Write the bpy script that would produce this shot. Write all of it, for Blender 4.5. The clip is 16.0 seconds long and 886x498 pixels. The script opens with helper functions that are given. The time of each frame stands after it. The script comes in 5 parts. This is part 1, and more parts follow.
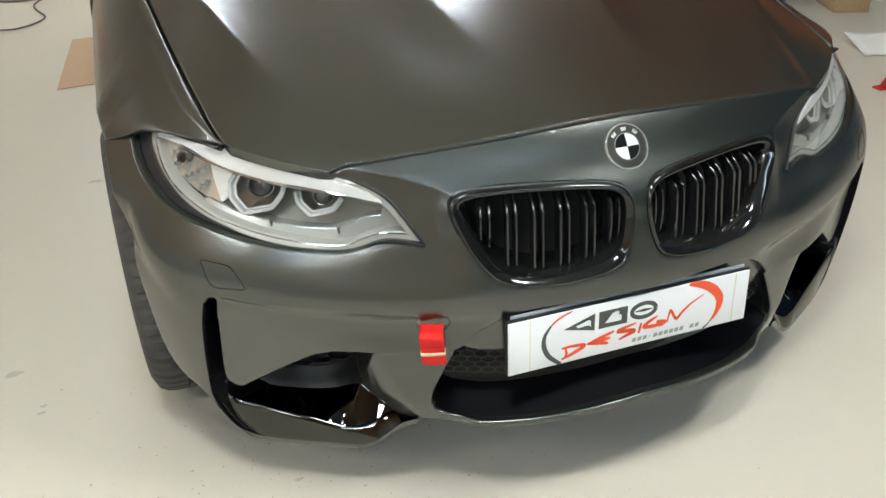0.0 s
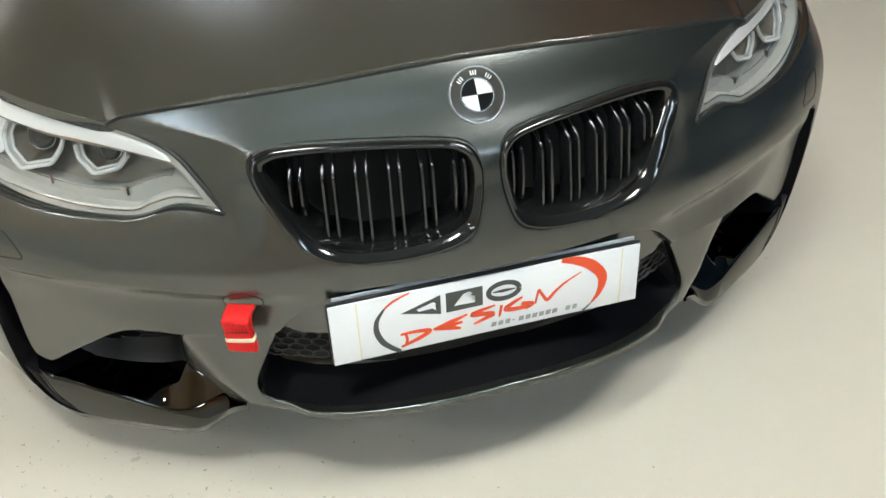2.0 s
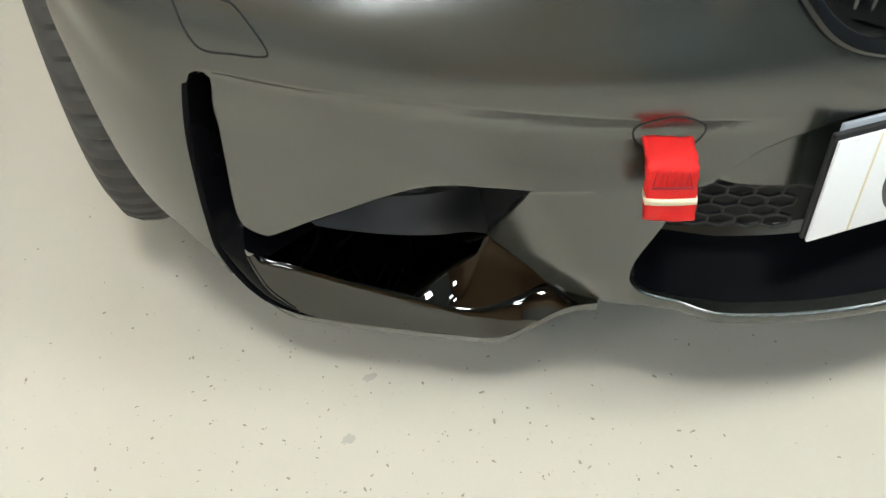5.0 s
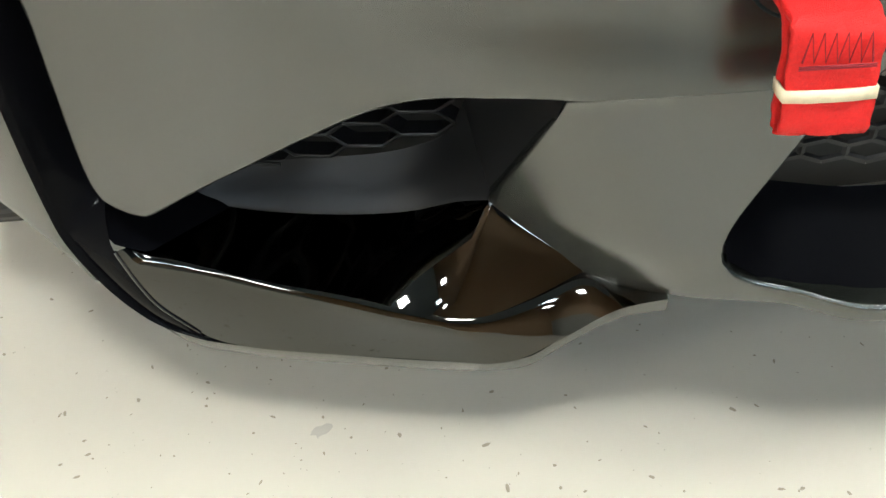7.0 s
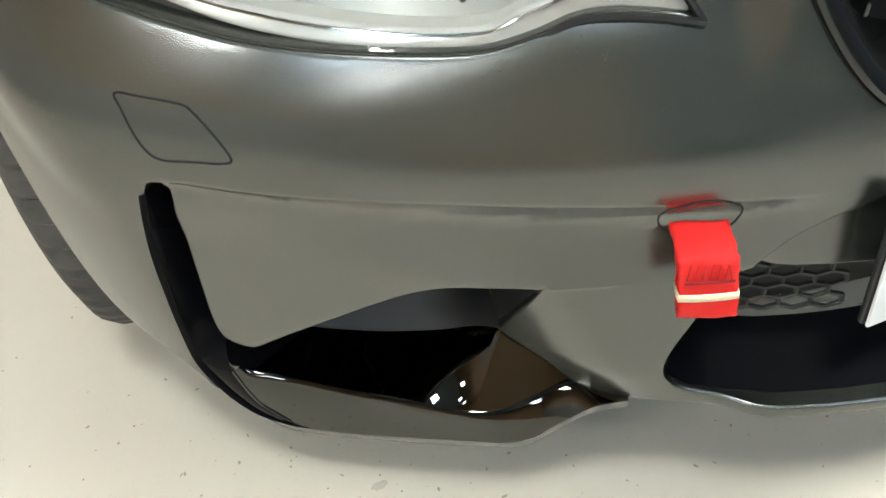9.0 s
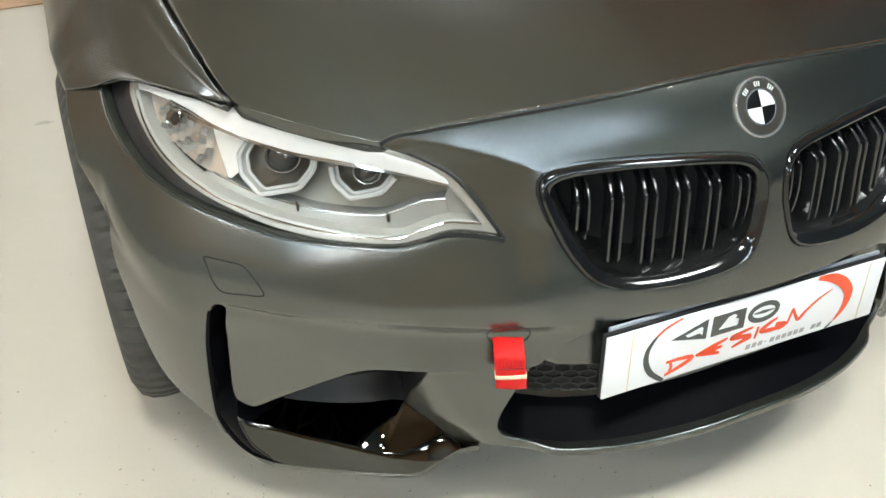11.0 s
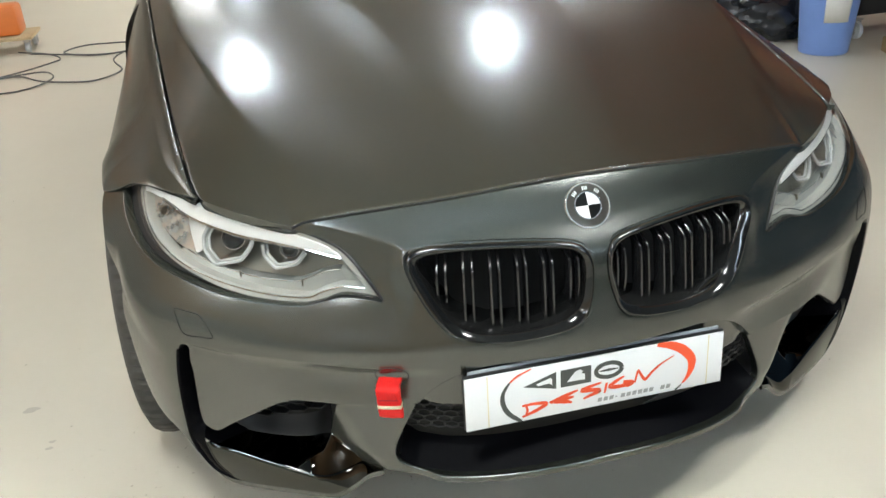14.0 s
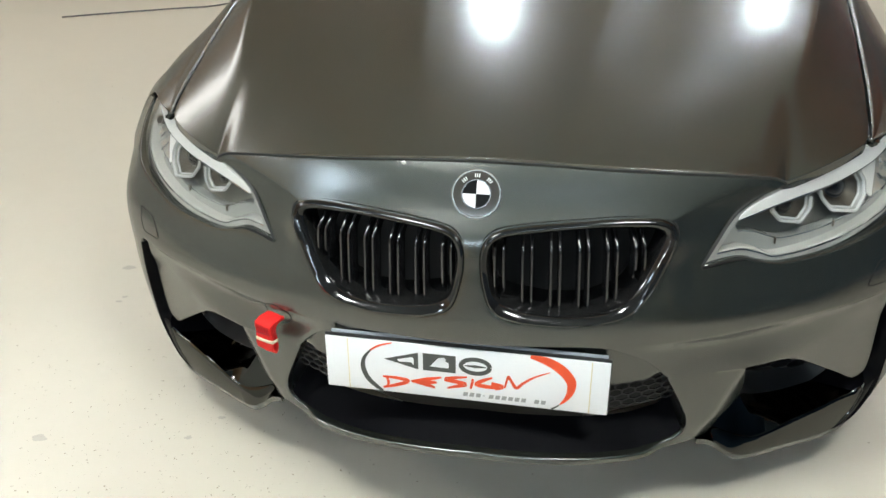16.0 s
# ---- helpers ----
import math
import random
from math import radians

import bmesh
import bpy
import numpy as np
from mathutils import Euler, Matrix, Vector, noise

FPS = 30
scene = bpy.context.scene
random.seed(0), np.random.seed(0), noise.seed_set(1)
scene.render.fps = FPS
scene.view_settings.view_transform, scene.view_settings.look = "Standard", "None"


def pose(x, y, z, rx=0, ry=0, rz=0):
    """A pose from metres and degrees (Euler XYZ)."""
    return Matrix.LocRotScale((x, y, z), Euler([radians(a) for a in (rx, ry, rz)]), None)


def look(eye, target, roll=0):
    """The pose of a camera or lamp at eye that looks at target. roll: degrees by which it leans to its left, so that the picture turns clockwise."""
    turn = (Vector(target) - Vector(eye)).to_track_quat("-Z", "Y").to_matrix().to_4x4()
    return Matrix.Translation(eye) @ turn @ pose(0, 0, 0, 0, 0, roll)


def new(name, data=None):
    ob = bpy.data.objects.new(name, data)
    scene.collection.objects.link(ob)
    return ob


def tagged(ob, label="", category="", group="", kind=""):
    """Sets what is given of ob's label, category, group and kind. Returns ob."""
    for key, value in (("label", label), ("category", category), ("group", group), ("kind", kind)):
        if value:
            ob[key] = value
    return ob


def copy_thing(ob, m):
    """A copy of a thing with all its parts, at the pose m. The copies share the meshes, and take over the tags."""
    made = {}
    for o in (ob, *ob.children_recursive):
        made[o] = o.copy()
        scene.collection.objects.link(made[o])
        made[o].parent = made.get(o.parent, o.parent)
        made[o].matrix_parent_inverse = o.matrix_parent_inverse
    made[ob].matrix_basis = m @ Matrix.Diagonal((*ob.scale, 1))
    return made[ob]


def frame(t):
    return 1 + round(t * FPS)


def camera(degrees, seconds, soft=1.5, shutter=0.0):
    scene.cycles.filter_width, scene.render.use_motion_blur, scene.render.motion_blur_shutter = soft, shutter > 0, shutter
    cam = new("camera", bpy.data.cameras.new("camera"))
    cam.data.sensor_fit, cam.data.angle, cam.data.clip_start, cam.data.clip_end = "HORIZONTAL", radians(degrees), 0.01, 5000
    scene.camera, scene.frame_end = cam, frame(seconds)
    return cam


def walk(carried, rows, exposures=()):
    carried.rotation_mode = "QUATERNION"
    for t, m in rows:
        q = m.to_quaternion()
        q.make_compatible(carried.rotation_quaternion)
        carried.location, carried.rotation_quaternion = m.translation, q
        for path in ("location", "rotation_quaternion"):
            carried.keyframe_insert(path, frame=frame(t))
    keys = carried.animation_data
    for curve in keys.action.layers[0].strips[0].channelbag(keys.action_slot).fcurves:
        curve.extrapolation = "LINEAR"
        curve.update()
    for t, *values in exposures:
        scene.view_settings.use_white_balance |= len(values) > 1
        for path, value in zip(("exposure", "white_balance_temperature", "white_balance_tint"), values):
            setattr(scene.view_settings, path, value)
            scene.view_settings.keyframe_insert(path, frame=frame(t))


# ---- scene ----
cam = camera(55.5, 16.0)
PATH = [
    (0, (-0.799, -1.115, 1.293), (-0.204, 0.522, 0.31), -1.8),
    (0.5, (-0.697, -1.164, 1.3), (-0.131, 0.48, 0.311), -1.2),
    (1, (-0.595, -1.093, 1.284), (-0.003, 0.54, 0.294), -0.6),
    (1.5, (-0.483, -1.018, 1.258), (0.09, 0.584, 0.208), -0.9),
    (2, (-0.375, -0.981, 1.23), (0.08, 0.586, 0.073), -2.6),
    (2.5, (-0.353, -0.939, 1.199), (0.027, 0.597, -0.025), -3.5),
    (3, (-0.484, -0.868, 1.177), (-0.128, 0.636, -0.092), -4.0),
    (3.5, (-0.634, -0.767, 1.153), (-0.249, 0.718, -0.129), -3.8),
    (4, (-0.7, -0.61, 1.097), (-0.335, 0.825, -0.248), -4.2),
    (4.5, (-0.76, -0.487, 0.987), (-0.365, 0.849, -0.448), -2.7),
    (7, (-0.696, -0.209, 0.617), (-0.179, 1.151, -0.756), -2.7),
    (7.5, (-0.688, -0.183, 0.596), (-0.225, 1.225, -0.747), -3.9),
    (8, (-0.672, -0.203, 0.658), (-0.284, 1.2, -0.714), -6.2),
    (10.5, (-0.816, -0.589, 1.125), (-0.172, 0.805, -0.157), -3.4),
    (11, (-0.837, -0.714, 1.202), (-0.177, 0.793, 0.064), -0.0),
    (11.5, (-0.837, -0.799, 1.267), (-0.226, 0.744, 0.152), 0.5),
    (12, (-0.781, -0.914, 1.286), (-0.283, 0.723, 0.25), -1.3),
    (12.5, (-0.797, -0.933, 1.361), (-0.242, 0.689, 0.331), -0.9),
    (13, (-0.854, -1.045, 1.34), (-0.241, 0.62, 0.417), -1.0),
    (13.5, (-0.766, -1.133, 1.377), (-0.18, 0.518, 0.413), -1.6),
    (14, (-0.587, -1.199, 1.314), (-0.165, 0.546, 0.432), -3.6),
    (14.5, (-0.376, -1.118, 1.332), (-0.172, 0.627, 0.377), -4.5),
    (15, (-0.216, -1.083, 1.32), (-0.203, 0.655, 0.332), -3.3),
    (15.5, (0.03, -1.2, 1.277), (-0.212, 0.562, 0.362), -3.0),
    (16, (0.207, -1.201, 1.325), (-0.148, 0.508, 0.349), -2.1),
]
walk(cam, [(t, look(eye, target, roll)) for t, eye, target, roll in PATH],
     exposures=[(0, 0.14), (2, 0.15), (3.5, 0.14), (4.5, 0.14), (7, 0.46), (8, 0.45), (10.5, 0.40), (11, 0.40), (12.5, 0.38), (13, 0.38), (14, 0.26), (15, 0.26), (16, 0.22)])

# ---------------------------------------------------------------- light
world = bpy.data.worlds.new("world")
scene.world = world
world.use_nodes = True
world.node_tree.nodes["Background"].inputs[0].default_value = (0.9, 0.95, 1.0, 1)
world.node_tree.nodes["Background"].inputs[1].default_value = 0.05
scene.view_settings.exposure = 0.0
LAMP_POWER = 60.0
LAMP_Z = 3.3


# ---------------------------------------------------------------- materials
def material(name, colour, rough=0.5, metal=0.0, grain=0.0, grain_size=60.0, stain=0.0, stain_size=3.0, bump=0.0,
             bump_size=400.0, coat=0.0, spec=0.5, second=None, emit=None, strength=0.0):
    m = bpy.data.materials.new(name)
    m.use_nodes = True
    nt = m.node_tree
    b = nt.nodes["Principled BSDF"]
    b.inputs["Base Color"].default_value = (*colour, 1)
    b.inputs["Roughness"].default_value = rough
    b.inputs["Metallic"].default_value = metal
    b.inputs["Coat Weight"].default_value = coat
    b.inputs["Coat Roughness"].default_value = 0.05
    b.inputs["Specular IOR Level"].default_value = spec
    tc = nt.nodes.new("ShaderNodeTexCoord")
    if grain or stain:
        mixes = []
        base = None
        for amount, size, detail in ((grain, grain_size, 4.0), (stain, stain_size, 6.0)):
            n = nt.nodes.new("ShaderNodeTexNoise")
            n.inputs["Scale"].default_value = size
            n.inputs["Detail"].default_value = detail
            n.inputs["Roughness"].default_value = 0.6
            nt.links.new(tc.outputs["Object"], n.inputs["Vector"])
            r = nt.nodes.new("ShaderNodeMapRange")
            r.inputs[1].default_value, r.inputs[2].default_value = 0.3, 0.7
            r.inputs[3].default_value, r.inputs[4].default_value = 0.0, amount
            nt.links.new(n.outputs[0], r.inputs[0])
            mix = nt.nodes.new("ShaderNodeMix")
            mix.data_type = "RGBA"
            nt.links.new(r.outputs[0], mix.inputs[0])
            if base is None:
                mix.inputs[6].default_value = (*colour, 1)
            else:
                nt.links.new(base, mix.inputs[6])
            other = second or tuple(c * 0.55 for c in colour)
            mix.inputs[7].default_value = (*other, 1)
            base = mix.outputs[2]
        nt.links.new(base, b.inputs["Base Color"])
    if bump:
        n = nt.nodes.new("ShaderNodeTexNoise")
        n.inputs["Scale"].default_value = bump_size
        n.inputs["Detail"].default_value = 3.0
        nt.links.new(tc.outputs["Object"], n.inputs["Vector"])
        bp = nt.nodes.new("ShaderNodeBump")
        bp.inputs["Strength"].default_value = bump
        bp.inputs["Distance"].default_value = 0.002
        nt.links.new(n.outputs[0], bp.inputs["Height"])
        nt.links.new(bp.outputs[0], b.inputs["Normal"])
    if emit:
        b.inputs["Emission Color"].default_value = (*emit, 1)
        b.inputs["Emission Strength"].default_value = strength
    return m


def glass_material(name, tint=(0.97, 0.98, 0.98), rough=0.02):
    m = bpy.data.materials.new(name)
    m.use_nodes = True
    nt = m.node_tree
    nt.nodes.clear()
    out = nt.nodes.new("ShaderNodeOutputMaterial")
    mix = nt.nodes.new("ShaderNodeMixShader")
    fr = nt.nodes.new("ShaderNodeFresnel")
    fr.inputs[0].default_value = 1.5
    tr = nt.nodes.new("ShaderNodeBsdfTransparent")
    tr.inputs[0].default_value = (*tint, 1)
    gl = nt.nodes.new("ShaderNodeBsdfGlossy")
    gl.inputs["Roughness"].default_value = rough
    nt.links.new(fr.outputs[0], mix.inputs[0])
    nt.links.new(tr.outputs[0], mix.inputs[1])
    nt.links.new(gl.outputs[0], mix.inputs[2])
    nt.links.new(mix.outputs[0], out.inputs[0])
    return m


SATIN = material("satin_black_paint", (0.043, 0.048, 0.040), rough=0.55, metal=1.0, grain=0.12, grain_size=600.0, coat=1.0)
SATIN.node_tree.nodes["Principled BSDF"].inputs["Coat Roughness"].default_value = 0.23
SATIN.node_tree.nodes["Principled BSDF"].inputs["Coat IOR"].default_value = 1.95
EDGE_BLACK = material("deep_gloss_black", (0.004, 0.004, 0.005), rough=0.1, spec=0.04)
GLOSS_WRAP = material("gloss_black_film", (0.080, 0.080, 0.075), rough=0.05, metal=1.0, bump=0.03, bump_size=40.0)
GLOSS = material("gloss_black", (0.008, 0.008, 0.008), rough=0.13, coat=0.35)
PLASTIC = material("black_plastic", (0.012, 0.012, 0.013), rough=0.45, bump=0.08, bump_size=1500.0)
MESH_GREY = material("mesh_plastic", (0.013, 0.013, 0.014), rough=0.42, spec=0.4, bump=0.08, bump_size=1500.0)
# near-black that stands in for shade inside gaps and hollows
DARK = material("shade_black", (0.004, 0.004, 0.004), rough=0.8)
RUBBER = material("tyre_rubber", (0.062, 0.058, 0.052), rough=0.75, grain=0.5, grain_size=40.0, bump=0.2, bump_size=300.0)
SILVER = material("lamp_silver", (0.62, 0.63, 0.63), rough=0.22, metal=0.85)
LAMP_GREY = material("lamp_grey", (0.23, 0.225, 0.195), rough=0.3, metal=0.6)
LAMP_WHITE = material("lamp_white", (0.76, 0.745, 0.72), rough=0.3, metal=0.25, coat=0.4)
RING = material("lamp_ring", (0.66, 0.66, 0.64), rough=0.2, metal=0.3, coat=0.6)
CHROME = material("chrome", (0.75, 0.75, 0.76), rough=0.08, metal=1.0)
AMBER = material("amber_reflector", (0.74, 0.71, 0.66), rough=0.2, metal=0.6, grain=0.5, grain_size=40.0, second=(0.70, 0.50, 0.34))
GLOSS_DARK = material("dark_moulding", (0.003, 0.003, 0.004), rough=0.5, spec=0.03)
LENS_DARK = material("projector_lens", (0.012, 0.011, 0.011), rough=0.06, coat=1.0)
COVER = glass_material("lamp_cover")
WHITE = material("plate_white", (0.80, 0.81, 0.83), rough=0.35, grain=0.05, grain_size=200.0)
PRINT_RED = material("print_red", (0.80, 0.085, 0.025), rough=0.4)
PRINT_GREY = material("print_grey", (0.06, 0.065, 0.06), rough=0.4)
PRINT_CREAM = material("print_cream", (0.70, 0.62, 0.42), rough=0.5)
WEB_RED = material("red_webbing", (0.80, 0.009, 0.007), rough=0.65, grain=0.35, grain_size=700.0, bump=0.5, bump_size=1200.0)
WEB_CREAM = material("cream_band", (0.85, 0.72, 0.50), rough=0.6, grain=0.2, grain_size=400.0)
THREAD = material("dark_thread", (0.25, 0.01, 0.02), rough=0.8)
FLOOR = material("epoxy_floor", (0.625, 0.575, 0.485), rough=0.32, grain=0.10, grain_size=14.0, stain=0.22, stain_size=1.1,
                 second=(0.50, 0.46, 0.38), bump=0.12, bump_size=25.0)
WALL_PALE = material("pale_wall_paint", (0.72, 0.66, 0.59), rough=0.7, grain=0.1, grain_size=8.0)
WALL_GREY = material("grey_wall_paint", (0.42, 0.42, 0.39), rough=0.7, grain=0.1, grain_size=8.0, stain=0.15, stain_size=0.6)
WALL = material("brown_wall_tint", (0.50, 0.32, 0.19), rough=0.7, grain=0.1, grain_size=8.0, stain=0.15, stain_size=0.6)
CEIL = material("ceiling_paint", (0.32, 0.40, 0.47), rough=0.8, grain=0.1, grain_size=5.0)
CEIL_RED = material("ceiling_rust_tint", (0.62, 0.26, 0.13), rough=0.8, grain=0.3, grain_size=3.0)
CEIL_BROWN = material("ceiling_brown_tint", (0.76, 0.66, 0.50), rough=0.8, grain=0.3, grain_size=3.0)
LAMP_ON = material("lit_diffuser", (0.9, 0.9, 0.9), emit=(0.96, 1.0, 0.965), strength=LAMP_POWER)
LAMP_SMALL = material("lit_small_diffuser", (0.9, 0.9, 0.9), emit=(0.90, 1.0, 1.08), strength=LAMP_POWER * 1.7)
# glow of the added dim fill panel
FILL_DIM = material("dim_fill_glow", (0.9, 0.9, 0.9), emit=(1.0, 0.98, 0.93), strength=LAMP_POWER * 0.11)
FAR_WALL = material("grey_wall_tint", (0.10, 0.115, 0.13), rough=0.6, grain=0.3, grain_size=4.0, stain=0.4, stain_size=0.8)
RUST = material("rust_red_slats", (0.42, 0.13, 0.06), rough=0.5, grain=0.3, grain_size=8.0)
# glow of the added cool fill lamps
FILL_COOL = material("cool_fill_glow", (0.9, 0.9, 0.9), emit=(0.80, 1.0, 1.14), strength=LAMP_POWER * 0.5)
BLUE_WALL = material("blue_wall_paint", (0.055, 0.12, 0.21), rough=0.6, grain=0.2, grain_size=6.0)
LAMP_BODY = material("lamp_body", (0.6, 0.6, 0.6), rough=0.4)
CARD = material("cardboard", (0.60, 0.40, 0.25), rough=0.8, grain=0.2, grain_size=60.0)
CABLE = material("grey_cable", (0.10, 0.10, 0.10), rough=0.5)
SPECK = material("floor_dirt", (0.33, 0.28, 0.21), rough=0.9)
SMUDGE = material("floor_smudge", (0.46, 0.42, 0.36), rough=0.6, grain=0.5, grain_size=60.0, second=(0.5, 0.47, 0.41))


# ---------------------------------------------------------------- mesh helpers
def mesh_object(name, verts, faces, mat, parent=None, label="", smooth=True):
    me = bpy.data.meshes.new(name)
    me.from_pydata([tuple(v) for v in verts], [], [tuple(f) for f in faces])
    me.update()
    if smooth:
        me.polygons.foreach_set("use_smooth", [True] * len(me.polygons))
    me.materials.append(mat)
    ob = new(name, me)
    if parent is not None:
        ob.parent = parent
    if label:
        ob["label"] = label
    return ob


def part(name, bm, mat, parent=None, label="", smooth=True):
    me = bpy.data.meshes.new(name)
    bm.to_mesh(me)
    bm.free()
    if smooth:
        me.polygons.foreach_set("use_smooth", [True] * len(me.polygons))
        me.set_sharp_from_angle(angle=radians(40))
    me.materials.append(mat)
    ob = new(name, me)
    if parent is not None:
        ob.parent = parent
    if label:
        ob["label"] = label
    return ob


def empty(name, place=(0, 0, 0)):
    ob = new(name)
    ob.location = place
    return ob


def box(size, at=(0, 0, 0), bevel=0.0, turn=None, segments=2):
    bm = bmesh.new()
    bmesh.ops.create_cube(bm, size=1.0)
    bmesh.ops.scale(bm, vec=size, verts=bm.verts)
    if bevel:
        bmesh.ops.bevel(bm, geom=list(bm.edges), offset=bevel, segments=segments, affect="EDGES", profile=0.5)
    if turn is not None:
        bmesh.ops.transform(bm, matrix=turn, verts=bm.verts)
    bmesh.ops.translate(bm, vec=at, verts=bm.verts)
    return bm


def join(*bms):
    out = bmesh.new()
    for b in bms:
        me = bpy.data.meshes.new("tmp")
        b.to_mesh(me)
        b.free()
        out.from_mesh(me)
        bpy.data.meshes.remove(me)
    return out


def spline(points, n, closed=False):
    """Catmull-Rom through control points (any dimension), n samples a span."""
    p = np.array(points, float)
    k = len(p)
    out = []
    spans = k if closed else k - 1
    for i in range(spans):
        if closed:
            a, b, c, d = p[(i - 1) % k], p[i], p[(i + 1) % k], p[(i + 2) % k]
        else:
            a, b, c, d = p[max(i - 1, 0)], p[i], p[i + 1], p[min(i + 2, k - 1)]
        for j in range(n):
            t = j / n
            out.append(0.5 * (2 * b + (c - a) * t + (2 * a - 5 * b + 4 * c - d) * t * t + (3 * b - a - 3 * c + d) * t ** 3))
    if not closed:
        out.append(p[-1])
    return np.array(out)


def tube(points, radius, sides=8, caps=True, squash=1.0):
    """A tube along a polyline as a bmesh."""
    pts = [Vector(p) for p in points]
    bm = bmesh.new()
    rings = []
    up = Vector((0, 0, 1))
    for i, p in enumerate(pts):
        d = (pts[min(i + 1, len(pts) - 1)] - pts[max(i - 1, 0)]).normalized()
        side = d.cross(up)
        if side.length < 1e-3:
            side = d.cross(Vector((1, 0, 0)))
        side.normalize()
        top = side.cross(d)
        r = radius[i] if isinstance(radius, (list, tuple)) else radius
        rings.append([bm.verts.new(p + r * (math.cos(a) * side + squash * math.sin(a) * top)) for a in (2 * math.pi * k / sides for k in range(sides))])
    for a, b in zip(rings, rings[1:]):
        for k in range(sides):
            bm.faces.new((a[k], a[(k + 1) % sides], b[(k + 1) % sides], b[k]))
    if caps:
        bm.faces.new(rings[0][::-1])
        bm.faces.new(rings[-1])
    return bm


def lathe(profile, axis_at=(0, 0, 0), n=48, turn=None):
    """Turns (radius, height) pairs about z."""
    bm = bmesh.new()
    rings = [[bm.verts.new((r * math.cos(2 * math.pi * k / n), r * math.sin(2 * math.pi * k / n), h)) for k in range(n)] for r, h in profile]
    for a, b in zip(rings, rings[1:]):
        for k in range(n):
            bm.faces.new((a[k], a[(k + 1) % n], b[(k + 1) % n], b[k]))
    bmesh.ops.remove_doubles(bm, verts=bm.verts, dist=1e-5)
    if turn is not None:
        bmesh.ops.transform(bm, matrix=turn, verts=bm.verts)
    bmesh.ops.translate(bm, vec=axis_at, verts=bm.verts)
    return bm


# ---------------------------------------------------------------- the car's front skin
# Distance from an upright axis at (0, 1), by the angle round it and the height.
ANGLES = np.array([0, 12, 24, 33, 42, 50, 60.0])
HEIGHTS = np.array([0.14, 0.22, 0.32, 0.42, 0.475, 0.53, 0.58, 0.63, 0.68, 0.73, 0.78])
RADII = np.array([
    [1.035, 1.032, 1.012, 1.005, 1.028, 1.055, 1.060],
    [1.040, 1.035, 1.010, 1.005, 1.033, 1.065, 1.075],
    [1.025, 1.022, 1.006, 1.010, 1.042, 1.075, 1.085],
    [1.005, 1.005, 1.007, 1.022, 1.052, 1.078, 1.085],
    [0.998, 1.000, 1.015, 1.032, 1.057, 1.075, 1.080],
    [0.985, 0.986, 0.997, 1.013, 1.044, 1.062, 1.060],
    [0.972, 0.972, 0.981, 0.990, 1.015, 1.035, 1.030],
    [0.957, 0.960, 0.967, 0.972, 0.985, 1.005, 1.000],
    [0.915, 0.922, 0.942, 0.960, 0.966, 0.978, 0.965],
    [0.880, 0.890, 0.912, 0.935, 0.945, 0.945, 0.925],
    [0.835, 0.850, 0.880, 0.900, 0.910, 0.900, 0.880]])
DEG = 0.0175


def hermite(xs, ys, x):
    """Cubic through columns of ys at xs."""
    i = np.clip(np.searchsorted(xs, x) - 1, 0, len(xs) - 2)
    m = np.gradient(ys, xs, axis=0)
    h = xs[i + 1] - xs[i]
    t = np.clip((x - xs[i]) / h, -0.5, 1.5)
    return (2 * t**3 - 3 * t**2 + 1), (t**3 - 2 * t**2 + t) * h, (-2 * t**3 + 3 * t**2), (t**3 - t**2) * h, i, m


def base_radius(th, z):
    th, z = np.abs(np.asarray(th, float)), np.asarray(z, float)
    a, b, c, d, i, m = hermite(HEIGHTS, RADII, z)
    rows = a[:, None] * RADII[i] + b[:, None] * m[i] + c[:, None] * RADII[i + 1] + d[:, None] * m[i + 1]
    slope = np.gradient(rows, ANGLES, axis=1)
    slope[:, 0] = 0
    j = np.clip(np.searchsorted(ANGLES, th) - 1, 0, len(ANGLES) - 2)
    h = ANGLES[j + 1] - ANGLES[j]
    t = np.clip((th - ANGLES[j]) / h, 0, 1.6)
    n = np.arange(len(th))
    return ((2 * t**3 - 3 * t**2 + 1) * rows[n, j] + (t**3 - 2 * t**2 + t) * h * slope[n, j]
            + (-2 * t**3 + 3 * t**2) * rows[n, j + 1] + (t**3 - t**2) * h * slope[n, j + 1])


def ease(t):
    t = np.clip(t, 0, 1)
    return t * t * (3 - 2 * t)


def character_line(th):
    """Height of the sharp line over the intakes."""
    return np.interp(np.abs(th), [0, 15, 24, 34, 44], [0.444, 0.444, 0.451, 0.468, 0.478])


